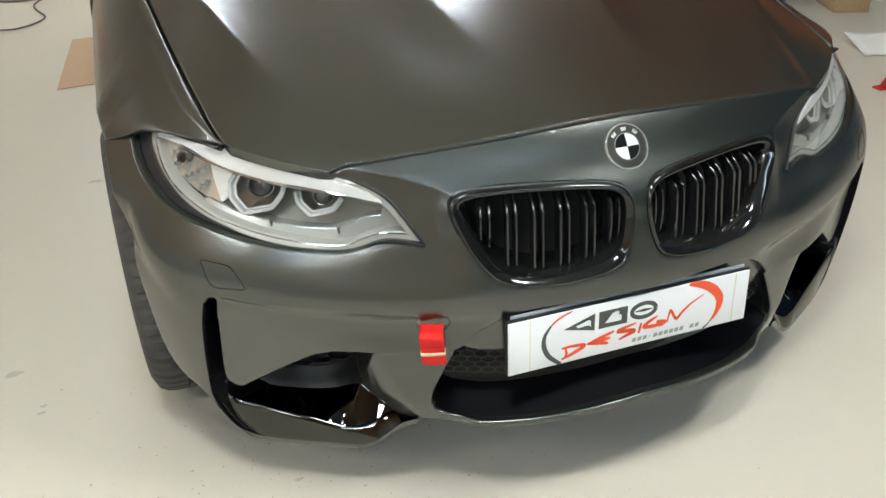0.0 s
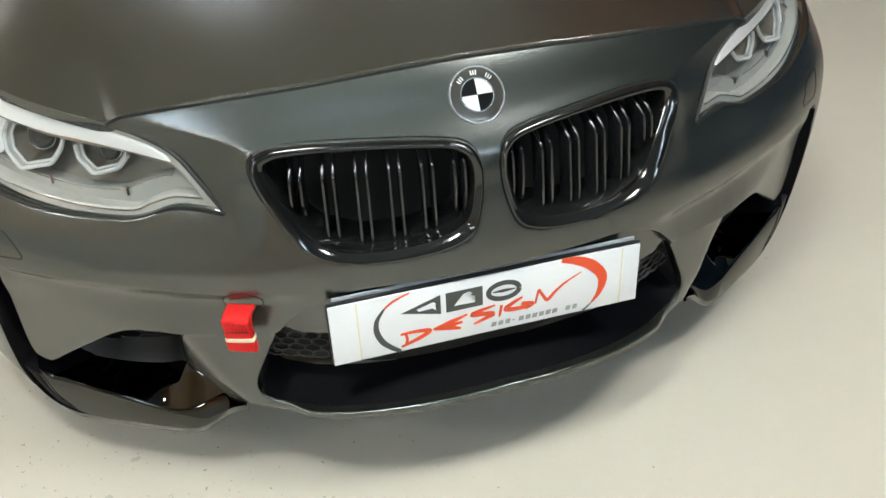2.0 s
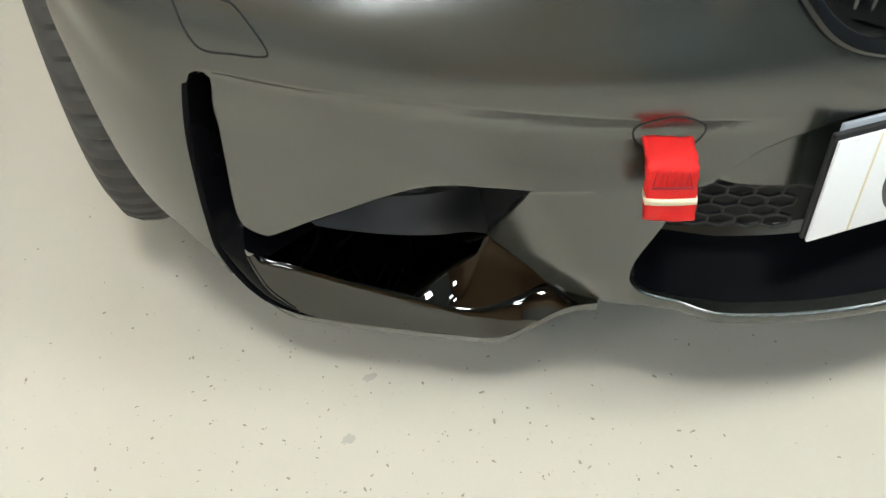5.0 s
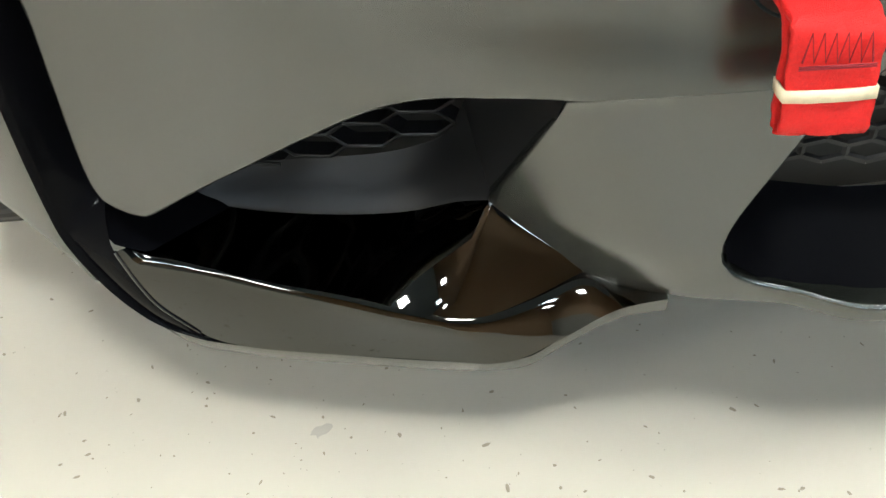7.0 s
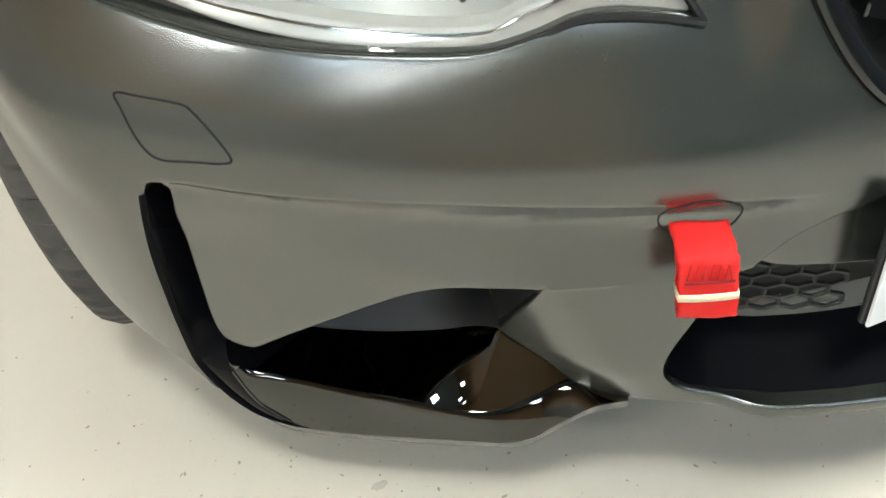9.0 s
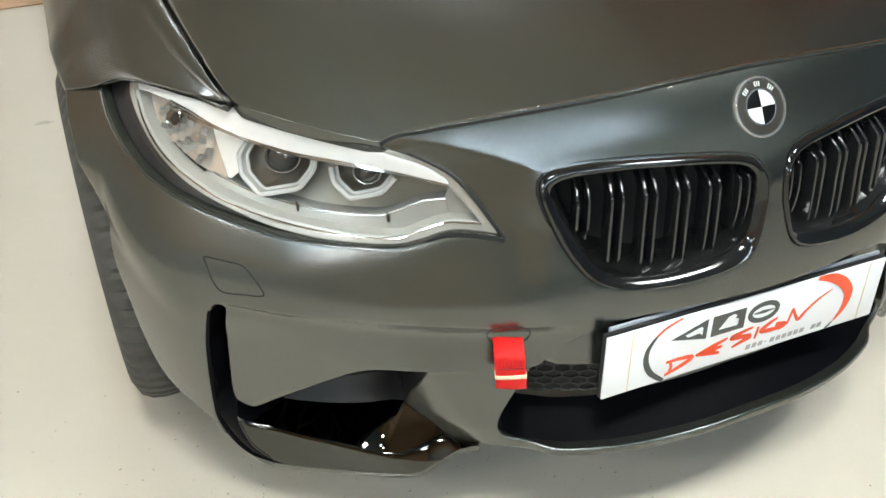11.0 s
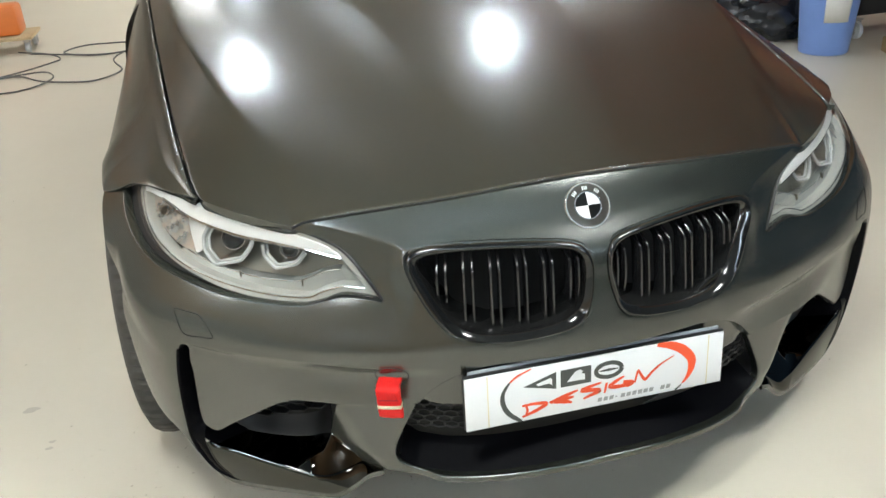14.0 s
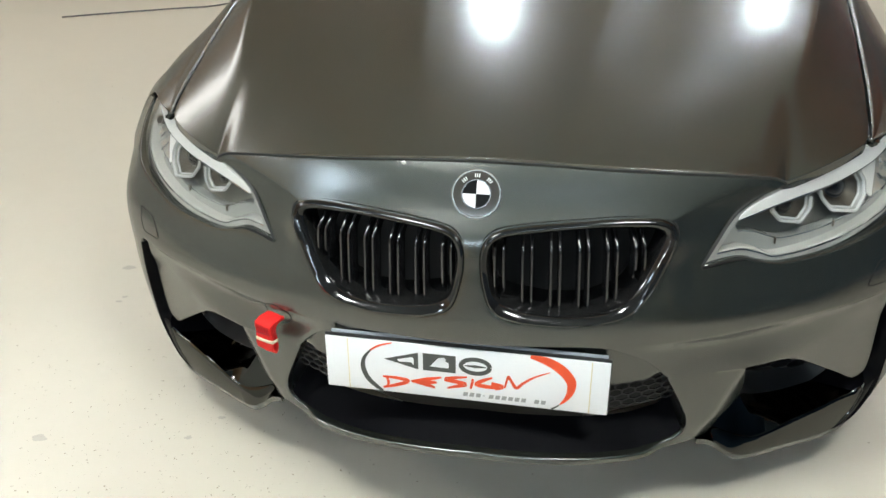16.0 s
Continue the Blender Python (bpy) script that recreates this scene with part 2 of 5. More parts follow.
def recess(th, z):
    """How far the skin falls back under the character line, under the band and into the duct."""
    th = np.abs(th)
    line = character_line(th)
    # a narrow shelf under the line, then the cheek
    wide = 0.012 + 0.020 * ease((45.5 - th) / 13)
    shelf = 0.0078 * ease((th - 15) / 6) * ease((46.5 - th) / 3)
    cheek = np.interp(th, [14, 20, 24, 27, 29.4, 32, 35, 38, 41, 45], [0.0, 0.003, -0.004, -0.009, -0.0115, -0.0095, -0.003, 0.005, 0.0105, 0.015])
    on_panel = (th < np.interp(z, [0.18, 0.33, 0.40, 0.43, 0.45, 0.462, 0.470, 0.476], [47.2, 46.75, 46.3, 45.95, 45.6, 45.4, 45.25, 45.1])) * ease((z - 0.20) / 0.05)
    step = np.clip((line - z) / wide, 0, 1)
    d = (shelf * step * (2 - step) + (cheek - shelf) * ease((line - 0.75 * wide - z) / 0.075)) * on_panel
    # the nose panel stands proud of the cheek beside it
    fold = np.interp(th, [19, 20.8, 23.5, 26.4, 29.4, 32.3, 34], [0.655, 0.661, 0.676, 0.689, 0.700, 0.706, 0.70])
    d = d + 0.013 * (1 - np.exp(-np.clip(fold - z, 0, 1) / 0.035)) * ease((th - 19.5) / 3) * (1 - ease((th - 31) / 2.5)) * ease((z - 0.48) / 0.17) * (1 - ease((th - 22) / 8) * ease((0.62 - z) / 0.06))
    open_side = th < np.interp(z, [0.222, 0.25, 0.31, 0.373], [33.4, 32.2, 31.0, 29.9])
    d = d + 0.012 * ease((0.3695 - z) / 0.008) * ease((th - 18) / 3) * open_side
    s = (th - 29.4) * DEG * 0.889 - (z - 0.375) * 0.458
    # the flank turns away below the lamp
    u = np.clip(th - 47.4, 0, 14)
    d = d + 0.004 * u * u / (u + 1.0) * ease((np.interp(th, [46, 50, 58], [0.495, 0.53, 0.61]) - z) / 0.10)
    return d + 0.055 * np.clip(s / 0.112, 0, 1.3) ** 1.3 * (z < 0.3695) * open_side


def skin(th, z, depth=0.0, cut=True):
    """Points of the skin; th in degrees, positive on the car's right-hand (x < 0) side; depth inwards."""
    th, z = np.atleast_1d(np.asarray(th, float)), np.atleast_1d(np.asarray(z, float))
    r = base_radius(th, z) - depth - (recess(th, z) if cut else 0)
    a = np.radians(th)
    return np.stack([-r * np.sin(a), 1 - r * np.cos(a), z + 0 * r], -1)


def inside(points, polygon):
    x, y = points[:, 0], points[:, 1]
    ok = np.zeros(len(points), bool)
    p = np.asarray(polygon)
    for (x0, y0), (x1, y1) in zip(p, np.roll(p, -1, axis=0)):
        if y0 != y1:
            ok ^= ((y0 > y) != (y1 > y)) & (x < (x1 - x0) * (y - y0) / (y1 - y0) + x0)
    return ok


def resample(line, step, closed):
    """Even steps along a line in (degrees, metres)."""
    p = np.array(line, float)
    if closed:
        p = np.vstack([p, p[:1]])
    q = p * [DEG, 1]
    s = np.r_[0, np.cumsum(np.hypot(*np.diff(q, axis=0).T))]
    n = max(int(s[-1] / step), 3)
    at = np.linspace(0, s[-1], n + 1)
    out = np.stack([np.interp(at, s, p[:, 0]), np.interp(at, s, p[:, 1])], -1)
    return out[:-1] if closed else out


def sheet(outline, holes=(), step=0.009, folds=()):
    """Triangles over a region of (degrees, height) with holes. Returns points, faces and the loops of border indices."""
    from mathutils import geometry
    loops = [resample(o, step, True) for o in (outline, *holes)]
    lo, hi = loops[0].min(0), loops[0].max(0)
    gx, gz = np.meshgrid(np.arange(lo[0], hi[0], step / DEG), np.arange(lo[1], hi[1], step))
    gx[1::2] += step / DEG / 2
    grid = np.stack([gx.ravel(), gz.ravel()], -1)
    ok = inside(grid, loops[0])
    for h in loops[1:]:
        ok &= ~inside(grid, h)
    grid = grid[ok]
    border = np.vstack(loops) * [DEG, 1]
    keep = np.ones(len(grid), bool)
    for k in range(0, len(grid), 2000):
        d = np.abs(grid[k:k + 2000, None] * [DEG, 1] - border[None]).max(-1).min(1)
        keep[k:k + 2000] = d > step * 0.55
    grid = grid[keep]
    if len(folds):
        # points laid along the creases
        fine = np.vstack([resample(l, step * 0.6, False) for l in folds])
        ok = inside(fine, loops[0])
        for h in loops[1:]:
            ok &= ~inside(fine, h)
        fine = fine[ok]
        fine = fine[[np.hypot(*((p - np.vstack(loops)) * [DEG, 1]).T).min() > step * 0.45 for p in fine]]
        for k in range(0, len(fine), 500):
            d = np.hypot(*np.moveaxis((grid[:, None] - fine[None, k:k + 500]) * [DEG, 1], -1, 0)).min(1)
            grid = grid[d > step * 0.45]
        grid = np.vstack([grid, fine])
    points = np.vstack([np.vstack(loops), grid])
    edges, start, index = [], 0, []
    for l in loops:
        n = len(l)
        edges += [(start + i, start + (i + 1) % n) for i in range(n)]
        index.append(list(range(start, start + n)))
        start += n
    v, _, f, ov, _, _ = geometry.delaunay_2d_cdt([Vector((x * DEG, y)) for x, y in points], edges, [], 0, 1e-7)
    pts = np.array([(a.x / DEG, a.y) for a in v])
    f = np.array(f)
    mid = pts[f].mean(1)
    ok = inside(mid, loops[0])
    for h in loops[1:]:
        ok &= ~inside(mid, h)
    return pts, f[ok], index


def skin_panel(name, outline, holes, mat, parent, label="", step=0.009, depth=0.0, rim=0.018, cut=True, shape=None, round_edge=0.0022, folds=()):
    """A panel of the skin, its borders turned inwards by rim."""
    pts, faces, loops = sheet(outline, holes, step, folds)
    where = shape or (lambda th, z, d: skin(th, z, d, cut))
    verts = where(pts[:, 0], pts[:, 1], np.full(len(pts), depth))
    faces = [tuple(f) for f in faces]
    # outward winding
    a, b, c = verts[list(faces[0])]
    nrm = np.cross(b - a, c - a)
    if nrm @ (verts[faces[0][0]] - np.array([0, 1, verts[faces[0][0]][2]])) < 0:
        faces = [f[::-1] for f in faces]
    allv = [verts]
    count = len(verts)
    for k, loop in enumerate(loops):
        border = pts[loop]
        nxt, prv = np.roll(border, -1, axis=0), np.roll(border, 1, axis=0)
        tang = (nxt - prv) * [DEG, 1]
        tang /= np.maximum(np.linalg.norm(tang, axis=1), 1e-9)[:, None]
        out = np.stack([tang[:, 1], -tang[:, 0]], -1)
        area = np.sum(border[:, 0] * nxt[:, 1] - nxt[:, 0] * border[:, 1])
        if (area < 0) ^ (k > 0):
            out = -out
        rows = [where(border[:, 0], border[:, 1], np.full(len(border), depth))]
        for t in (0.4, 0.8, 1.0):
            o = border + out * round_edge * math.sin(t * math.pi / 2) / [DEG, 1]
            rows.append(where(o[:, 0], o[:, 1], np.full(len(border), depth + round_edge * (1 - math.cos(t * math.pi / 2)))))
        o = border + out * round_edge / [DEG, 1]
        rows.append(where(o[:, 0], o[:, 1], np.full(len(border), depth + rim)))
        n = len(border)
        for j, row in enumerate(rows):
            allv.append(row)
        for j in range(len(rows) - 1):
            for i in range(n):
                a, b = count + j * n + i, count + j * n + (i + 1) % n
                q = (a, b, b + n, a + n)
                faces.append(q)
        count += n * len(rows)
    ob = mesh_object(name, np.vstack(allv), faces, mat, parent, label)
    bm = bmesh.new()
    bm.from_mesh(ob.data)
    bmesh.ops.remove_doubles(bm, verts=bm.verts, dist=2e-5)
    bmesh.ops.recalc_face_normals(bm, faces=bm.faces)
    bm.to_mesh(ob.data)
    bm.free()
    ob.data.polygons.foreach_set("use_smooth", [True] * len(ob.data.polygons))
    ob.data.set_sharp_from_angle(angle=radians(55))
    even = ob.modifiers.new("even_normals", "WEIGHTED_NORMAL")
    even.keep_sharp, even.weight = True, 80
    return ob


def strip(name, rows, mat, parent, label="", closed=False, sharp=35, thick=0.0):
    """A surface through equal rows of points."""
    rows = [np.asarray(r, float) for r in rows]
    n = len(rows[0])
    verts = np.vstack(rows)
    faces = []
    for j in range(len(rows) - 1):
        for i in range(n if closed else n - 1):
            a, b = j * n + i, j * n + (i + 1) % n
            faces.append((a, b, b + n, a + n))
    ob = mesh_object(name, verts, faces, mat, parent, label)
    bm = bmesh.new()
    bm.from_mesh(ob.data)
    bmesh.ops.remove_doubles(bm, verts=bm.verts, dist=1e-5)
    bmesh.ops.recalc_face_normals(bm, faces=bm.faces)
    bm.to_mesh(ob.data)
    bm.free()
    ob.data.polygons.foreach_set("use_smooth", [True] * len(ob.data.polygons))
    ob.data.set_sharp_from_angle(angle=radians(sharp))
    if thick:
        mod = ob.modifiers.new("thickness", "SOLIDIFY")
        mod.thickness, mod.offset = thick, -1
    return ob


def mirror(line):
    return [(-a, b) for a, b in line]


# outlines on the skin, one side
SHUT = [(0, 0.743), (7, 0.741), (14, 0.735), (20.4, 0.728), (26.5, 0.719), (30, 0.712), (32, 0.707), (33.3, 0.697)]
LAMP_INNER = [(33.3, 0.697), (30.0, 0.677), (27.6, 0.656), (25.6, 0.622), (23.5, 0.574)]
LAMP_LOWER = [(23.5, 0.574), (25, 0.579), (26.5, 0.5815), (28.2, 0.58), (30.0, 0.569), (32.3, 0.561), (36.4, 0.5635), (41.1, 0.572), (45.5, 0.586),
              (50.3, 0.604), (54.1, 0.624), (58.5, 0.659), (61.6, 0.694)]
FLANK = [(61.6, 0.694), (64.5, 0.688), (65.4, 0.670), (61.6, 0.61), (58.6, 0.545), (56.9, 0.48), (55.3, 0.41), (54.0, 0.325), (52.8, 0.281), (51.2, 0.257), (49.9, 0.245),
         (48.3, 0.216), (47.6, 0.190)]
BLADE_OUT = [(47.6, 0.190), (48.0, 0.222), (47.85, 0.262), (47.6, 0.305), (47.35, 0.345), (47.0, 0.395), (46.62, 0.431), (46.2, 0.4605), (45.7, 0.4755), (45.2, 0.4770)]
PANEL = [(45.2, 0.4770), (44.75, 0.4735), (44.68, 0.462), (44.86, 0.448), (45.18, 0.432), (45.5, 0.405), (45.86, 0.352), (46.2, 0.302), (46.28, 0.276), (46.12, 0.262), (45.5, 0.2535), (44.9, 0.2512), (44.15, 0.2600), (42.3, 0.2830),
         (39.2, 0.3185), (37.5, 0.3375), (35.3, 0.3600), (33.2, 0.3705), (31.0, 0.3725), (29.4, 0.3715)]
WEDGE = [(29.4, 0.3715), (29.38, 0.354), (29.93, 0.330), (30.57, 0.305), (31.33, 0.2743), (31.8, 0.2545), (32.22, 0.2378)]
WEDGE_LOW = [(32.22, 0.2378), (31.28, 0.2264), (30.14, 0.2149), (28.91, 0.2041), (28.05, 0.1955), (26.7, 0.1955), (24.9, 0.204)]
LIP = [(24.9, 0.204), (21.2, 0.203), (17.5, 0.201), (11.5, 0.209), (5, 0.217), (0, 0.220)]
MOUTH = [(0, 0.452), (8, 0.452), (12.5, 0.449), (15.5, 0.436), (18.5, 0.405), (20.7, 0.362), (22.4, 0.305), (23.5, 0.258), (23.2, 0.228), (21.4, 0.213), (18, 0.208),
         (14.5, 0.212), (8, 0.221), (0, 0.228)]
KIDNEY = [(21.0, 0.640), (20.7, 0.655), (19.0, 0.664), (14.5, 0.666), (8.2, 0.661), (4.0, 0.654), (1.9, 0.645), (0.9, 0.625), (0.7, 0.595), (1.0, 0.558), (1.9, 0.515), (3.6, 0.498),
          (6.5, 0.490), (10.2, 0.4875), (13.8, 0.494), (16.2, 0.508), (17.9, 0.535), (19.4, 0.573), (20.5, 0.612)]
KIDNEY_IN = [(19.7, 0.632), (19.1, 0.643), (17.0, 0.648), (12.5, 0.649), (7.0, 0.644), (3.6, 0.637), (2.2, 0.626), (1.8, 0.605), (1.9, 0.575), (2.5, 0.536), (3.9, 0.518),
             (6.5, 0.508), (10.2, 0.504), (13.6, 0.509), (15.6, 0.525), (17.2, 0.556), (18.7, 0.598)]


def chain(*lines, n=6):
    """Open smooth pieces joined end to end."""
    out = []
    for l in lines:
        out += [tuple(p) for p in spline(l, n)[:-1]]
    return out


car = tagged(empty("car", (0, 0, 0)), "matte black two-door sports coupe parked on the workshop floor", "car")
half = chain(SHUT, LAMP_INNER, LAMP_LOWER, FLANK, BLADE_OUT, PANEL, WEDGE, WEDGE_LOW, LIP)
outline = half + [(-a, b) for a, b in (half + [(0, 0.220)])[:0:-1]]
mouth = chain(MOUTH)
mouth = mouth + [(-a, b) for a, b in (mouth + [(0, 0.228)])[:0:-1]]
kid = [tuple(p) for p in spline(KIDNEY, 6, True)]
character = [(a, float(character_line(a))) for a in np.linspace(14, 45, 40)]
creases = [[(a, z + 0.003) for a, z in character], character, [(a, z - 0.0028) for a, z in character]] + [[(a, z - f * (0.012 + 0.020 * float(ease((45.5 - a) / 13)))) for a, z in character] for f in (0.5, 1.0)]
creases += [[(17.5, z), (29.3, z)] for z in (0.3695, 0.3655, 0.3615)]
nose_fold = [(19, 0.655), (20.8, 0.661), (23.5, 0.676), (26.4, 0.689), (29.4, 0.700), (32.3, 0.706)]
creases += [[(a, z + 0.0015) for a, z in nose_fold], [(a, z - 0.0015) for a, z in nose_fold]]
creases += [mirror(l) for l in creases]
bumper = skin_panel("bumper_cover", outline, [mouth, kid, mirror(kid)], SATIN, car, "satin black bumper cover with flared intakes", folds=creases, round_edge=0.0034)

# ---------------------------------------------------------------- hood and fenders
S_FRONT = 0.77


NOSE = spline([tuple(skin(a, z)[0]) for a, z in SHUT], 8)


def hood_front(s):
    """The hood's front border: across the nose, then along the lamp's upper edge."""
    nose = NOSE
    t = np.interp(min(s, S_FRONT) / S_FRONT, [0, 1], [0, len(nose) - 1])
    k = min(int(t), len(nose) - 2)
    p = nose[k] + (nose[k + 1] - nose[k]) * (t - k)
    if s > S_FRONT:
        f = (s - S_FRONT) / (1 - S_FRONT)
        a, b = nose[-1], np.array([-0.677, 0.333, 0.727])
        p = a + (b - a) * f + np.array([-0.006, -0.008, 0.002]) * 4 * f * (1 - f)
    return p


DOME = 0.09
# slope across the plane beside the middle, from its inner crease to its outer one, and the fall that it adds up to
PLANE_Q = np.linspace(0, 1, 201)
_slope = 0.145 - 0.17 * (1 - np.cos(np.pi * np.clip((PLANE_Q - 0.04) / 0.38, 0, 1))) / 2 + 0.06 * (1 - np.cos(np.pi * np.clip((PLANE_Q - 0.55) / 0.45, 0, 1))) / 2
PLANE_FALL = np.r_[0, np.cumsum((_slope[1:] + _slope[:-1]) / 2)] / 200
_front = hood_front(1.0)
_rear = np.array([-0.775, 1.48, 0.950])
SIDE = np.array([(_front[0] + (_rear[0] - _front[0]) * v ** 0.62, _front[1] + (_rear[1] - _front[1]) * v, _front[2] + (_rear[2] - _front[2]) * (v + 0.20 * v * (1 - v))) for v in np.linspace(0, 1, 50)])


def crease(y, outer):
    """Half width between the two inner or the two outer creases at y."""
    yy = max(y, 0.2)
    return 0.40 + 0.43 * yy - 0.14 * yy * yy if outer else 0.150 + 0.185 * (yy - 0.38)


def crease_share(v, outer):
    """The share s at which a row across the hood meets a crease."""
    lo, hi = 0.0, 1.0
    for _ in range(22):
        mid = 0.5 * (lo + hi)
        p = hood_point(mid, v)
        lo, hi = (mid, hi) if abs(p[0]) < crease(p[1], outer) else (lo, mid)
    return 0.5 * (lo + hi)


def hood_point(s, v):
    """s: 0 at the centre line to 1 at the fender; v: 0 at the front border to 1 at the screen."""
    f = hood_front(s)
    rear = np.array([-0.775 * s, 1.58 - 0.10 * s * s])
    x = f[0] + (rear[0] - f[0]) * (v ** (0.62 + 0.38 * (1 - s)))
    y = f[1] + (rear[1] - f[1]) * v
    # bent down to the front border, most of all at its corners
    soft = float(np.interp(s, np.linspace(0, 1, len(LIFT_SOFT)), LIFT_SOFT))
    own = hood_section(f[0], f[1]) - f[2] - soft
    return np.array([x, y, hood_section(x, y) - soft * max(1 - v / 0.55, 0.0) ** 2.3 - own * max(1 - v / 0.34, 0.0) ** 2.2])


def hood_top(w, y):
    """Height of the hood without its shoulders, w out from the centre line."""
    nose = NOSE[0]
    c = (y - nose[1]) / (1.32 - nose[1])
    spine = nose[2] + (0.998 - nose[2]) * (c + 0.55 * c * (1 - c))
    inner, outer = crease(y, 0), crease(y, 1)
    drop = DOME / 2 * min(w, inner) ** 2
    if w > inner:
        u, fade = w - inner, float(ease((y - 0.18) / 0.32))
        q = u / (outer - inner)
        fall = np.interp(q, PLANE_Q, PLANE_FALL) + max(q - 1, 0) * _slope[-1]
        drop += DOME * inner * u + fade * (outer - inner) * fall + (1 - fade) * DOME / 2 * u * u
    return spine - drop


def hood_section(x, y):
    """Height of the hood: a gently domed middle, hollow planes beside it and flat steep shoulders down to the fenders."""
    w = abs(x)
    # the shoulder's slope follows the seam; its crease is soft towards the front
    at = max(y, 0.34)
    edge = hood_seam(at)
    slope = max(hood_top(abs(edge[0]), at) - edge[1], 0.0) / max(abs(edge[0]) - crease(at, 1), 0.02)
    d, soft = w - crease(y, 1), 0.006 + 0.055 * (1 - float(ease((y - 0.2) / 0.4)))
    d = 0.0 if d < -soft else d if d > soft else (d + soft) ** 2 / (4 * soft)
    return hood_top(w, y) - slope * d


def hood_seam(y):
    """x and z of the hood's side border at y."""
    return np.interp(y, SIDE[:, 1], SIDE[:, 0]), np.interp(y, SIDE[:, 1], SIDE[:, 2])


# how far the section lies over the front border, evened out along it
_lift = np.array([hood_section(*hood_front(q)[:2]) - hood_front(q)[2] for q in np.linspace(0, 1, 101)])
_gauss = np.exp(-(np.arange(-40, 41) / 6.0) ** 2 / 2)
LIFT_SOFT = np.convolve(np.r_[_lift[40:0:-1], _lift, np.full(40, _lift[-1])], _gauss / _gauss.sum(), "valid")


def hood_mesh():
    ns, nv = 220, 80
    verts, faces = [], []
    for j in range(nv + 1):
        v = 0.003 + 0.997 * (j / nv) ** 1.3
        a, b = crease_share(v, 0), crease_share(v, 1)
        right = np.r_[np.linspace(0, a, 23), np.linspace(a, b, 65)[1:], np.linspace(b, 1, 25)[1:]]
        for s in np.r_[-right[:0:-1], right]:
            p = hood_point(abs(s), v)
            if s < 0:
                p = p.copy()
            else:
                p = p * [-1, 1, 1]
            verts.append(p)
    for j in range(nv):
        for i in range(ns):
            a = j * (ns + 1) + i
            faces.append((a, a + 1, a + ns + 2, a + ns + 1))
    # border shrunk for the gap and turned down
    v = np.array(verts).reshape(nv + 1, ns + 1, 3)
    v[:, 0, 0] += 0.003
    v[:, -1, 0] -= 0.003
    border = [v[0, i] for i in range(ns + 1)] + [v[j, -1] for j in range(1, nv + 1)] + [v[-1, i] for i in range(ns - 1, -1, -1)] + [v[j, 0] for j in range(nv - 1, 0, -1)]
    idx = [i for i in range(ns + 1)] + [j * (ns + 1) + ns for j in range(1, nv + 1)] + [nv * (ns + 1) + i for i in range(ns - 1, -1, -1)] + [j * (ns + 1) for j in range(nv - 1, 0, -1)]
    flat = list(v.reshape(-1, 3))
    base = len(flat)
    n = len(border)
    for p in border:
        flat.append(p + np.array([0, 0, -0.018]))
    for i in range(n):
        faces.append((idx[i], base + i, base + (i + 1) % n, idx[(i + 1) % n]))
    ob = mesh_object("hood", flat, faces, SATIN, car, "satin black bonnet with raised creases")
    bm = bmesh.new()
    bm.from_mesh(ob.data)
    bmesh.ops.recalc_face_normals(bm, faces=bm.faces)
    sharp = [e for e in bm.edges if len(e.link_faces) == 2 and e.calc_face_angle(0) > 0.9]
    bmesh.ops.bevel(bm, geom=sharp, offset=0.0008, segments=2, affect="EDGES", profile=0.5)
    bm.to_mesh(ob.data)
    bm.free()
    ob.data.polygons.foreach_set("use_smooth", [True] * len(ob.data.polygons))
    ob.data.set_sharp_from_angle(angle=radians(50))
    even = ob.modifiers.new("even_normals", "WEIGHTED_NORMAL")
    even.keep_sharp, even.weight = True, 80
    return ob


hood_mesh()
# dark tube laid in the joint as the shade of the bonnet gap
for side in (-1, 1):
    gap = [hood_front(s) * [-side, 1, 1] + np.array([0, 0.0015, -0.0012]) for s in np.linspace(0, S_FRONT, 60)]
    part("hood_gap_shade", tube([tuple(p) for p in gap], 0.0034, 6), DARK, car, "dark line for the shaded gap in front of the bonnet")

WHEEL_Y, WHEEL_Z, ARCH = 0.75, 0.327, 0.362


def hood_edge(y):
    """x and z of the seam between hood and fender at y, for x < 0."""
    return np.interp(y, SIDE[:, 1], SIDE[:, 0]), np.interp(y, SIDE[:, 1], SIDE[:, 2])


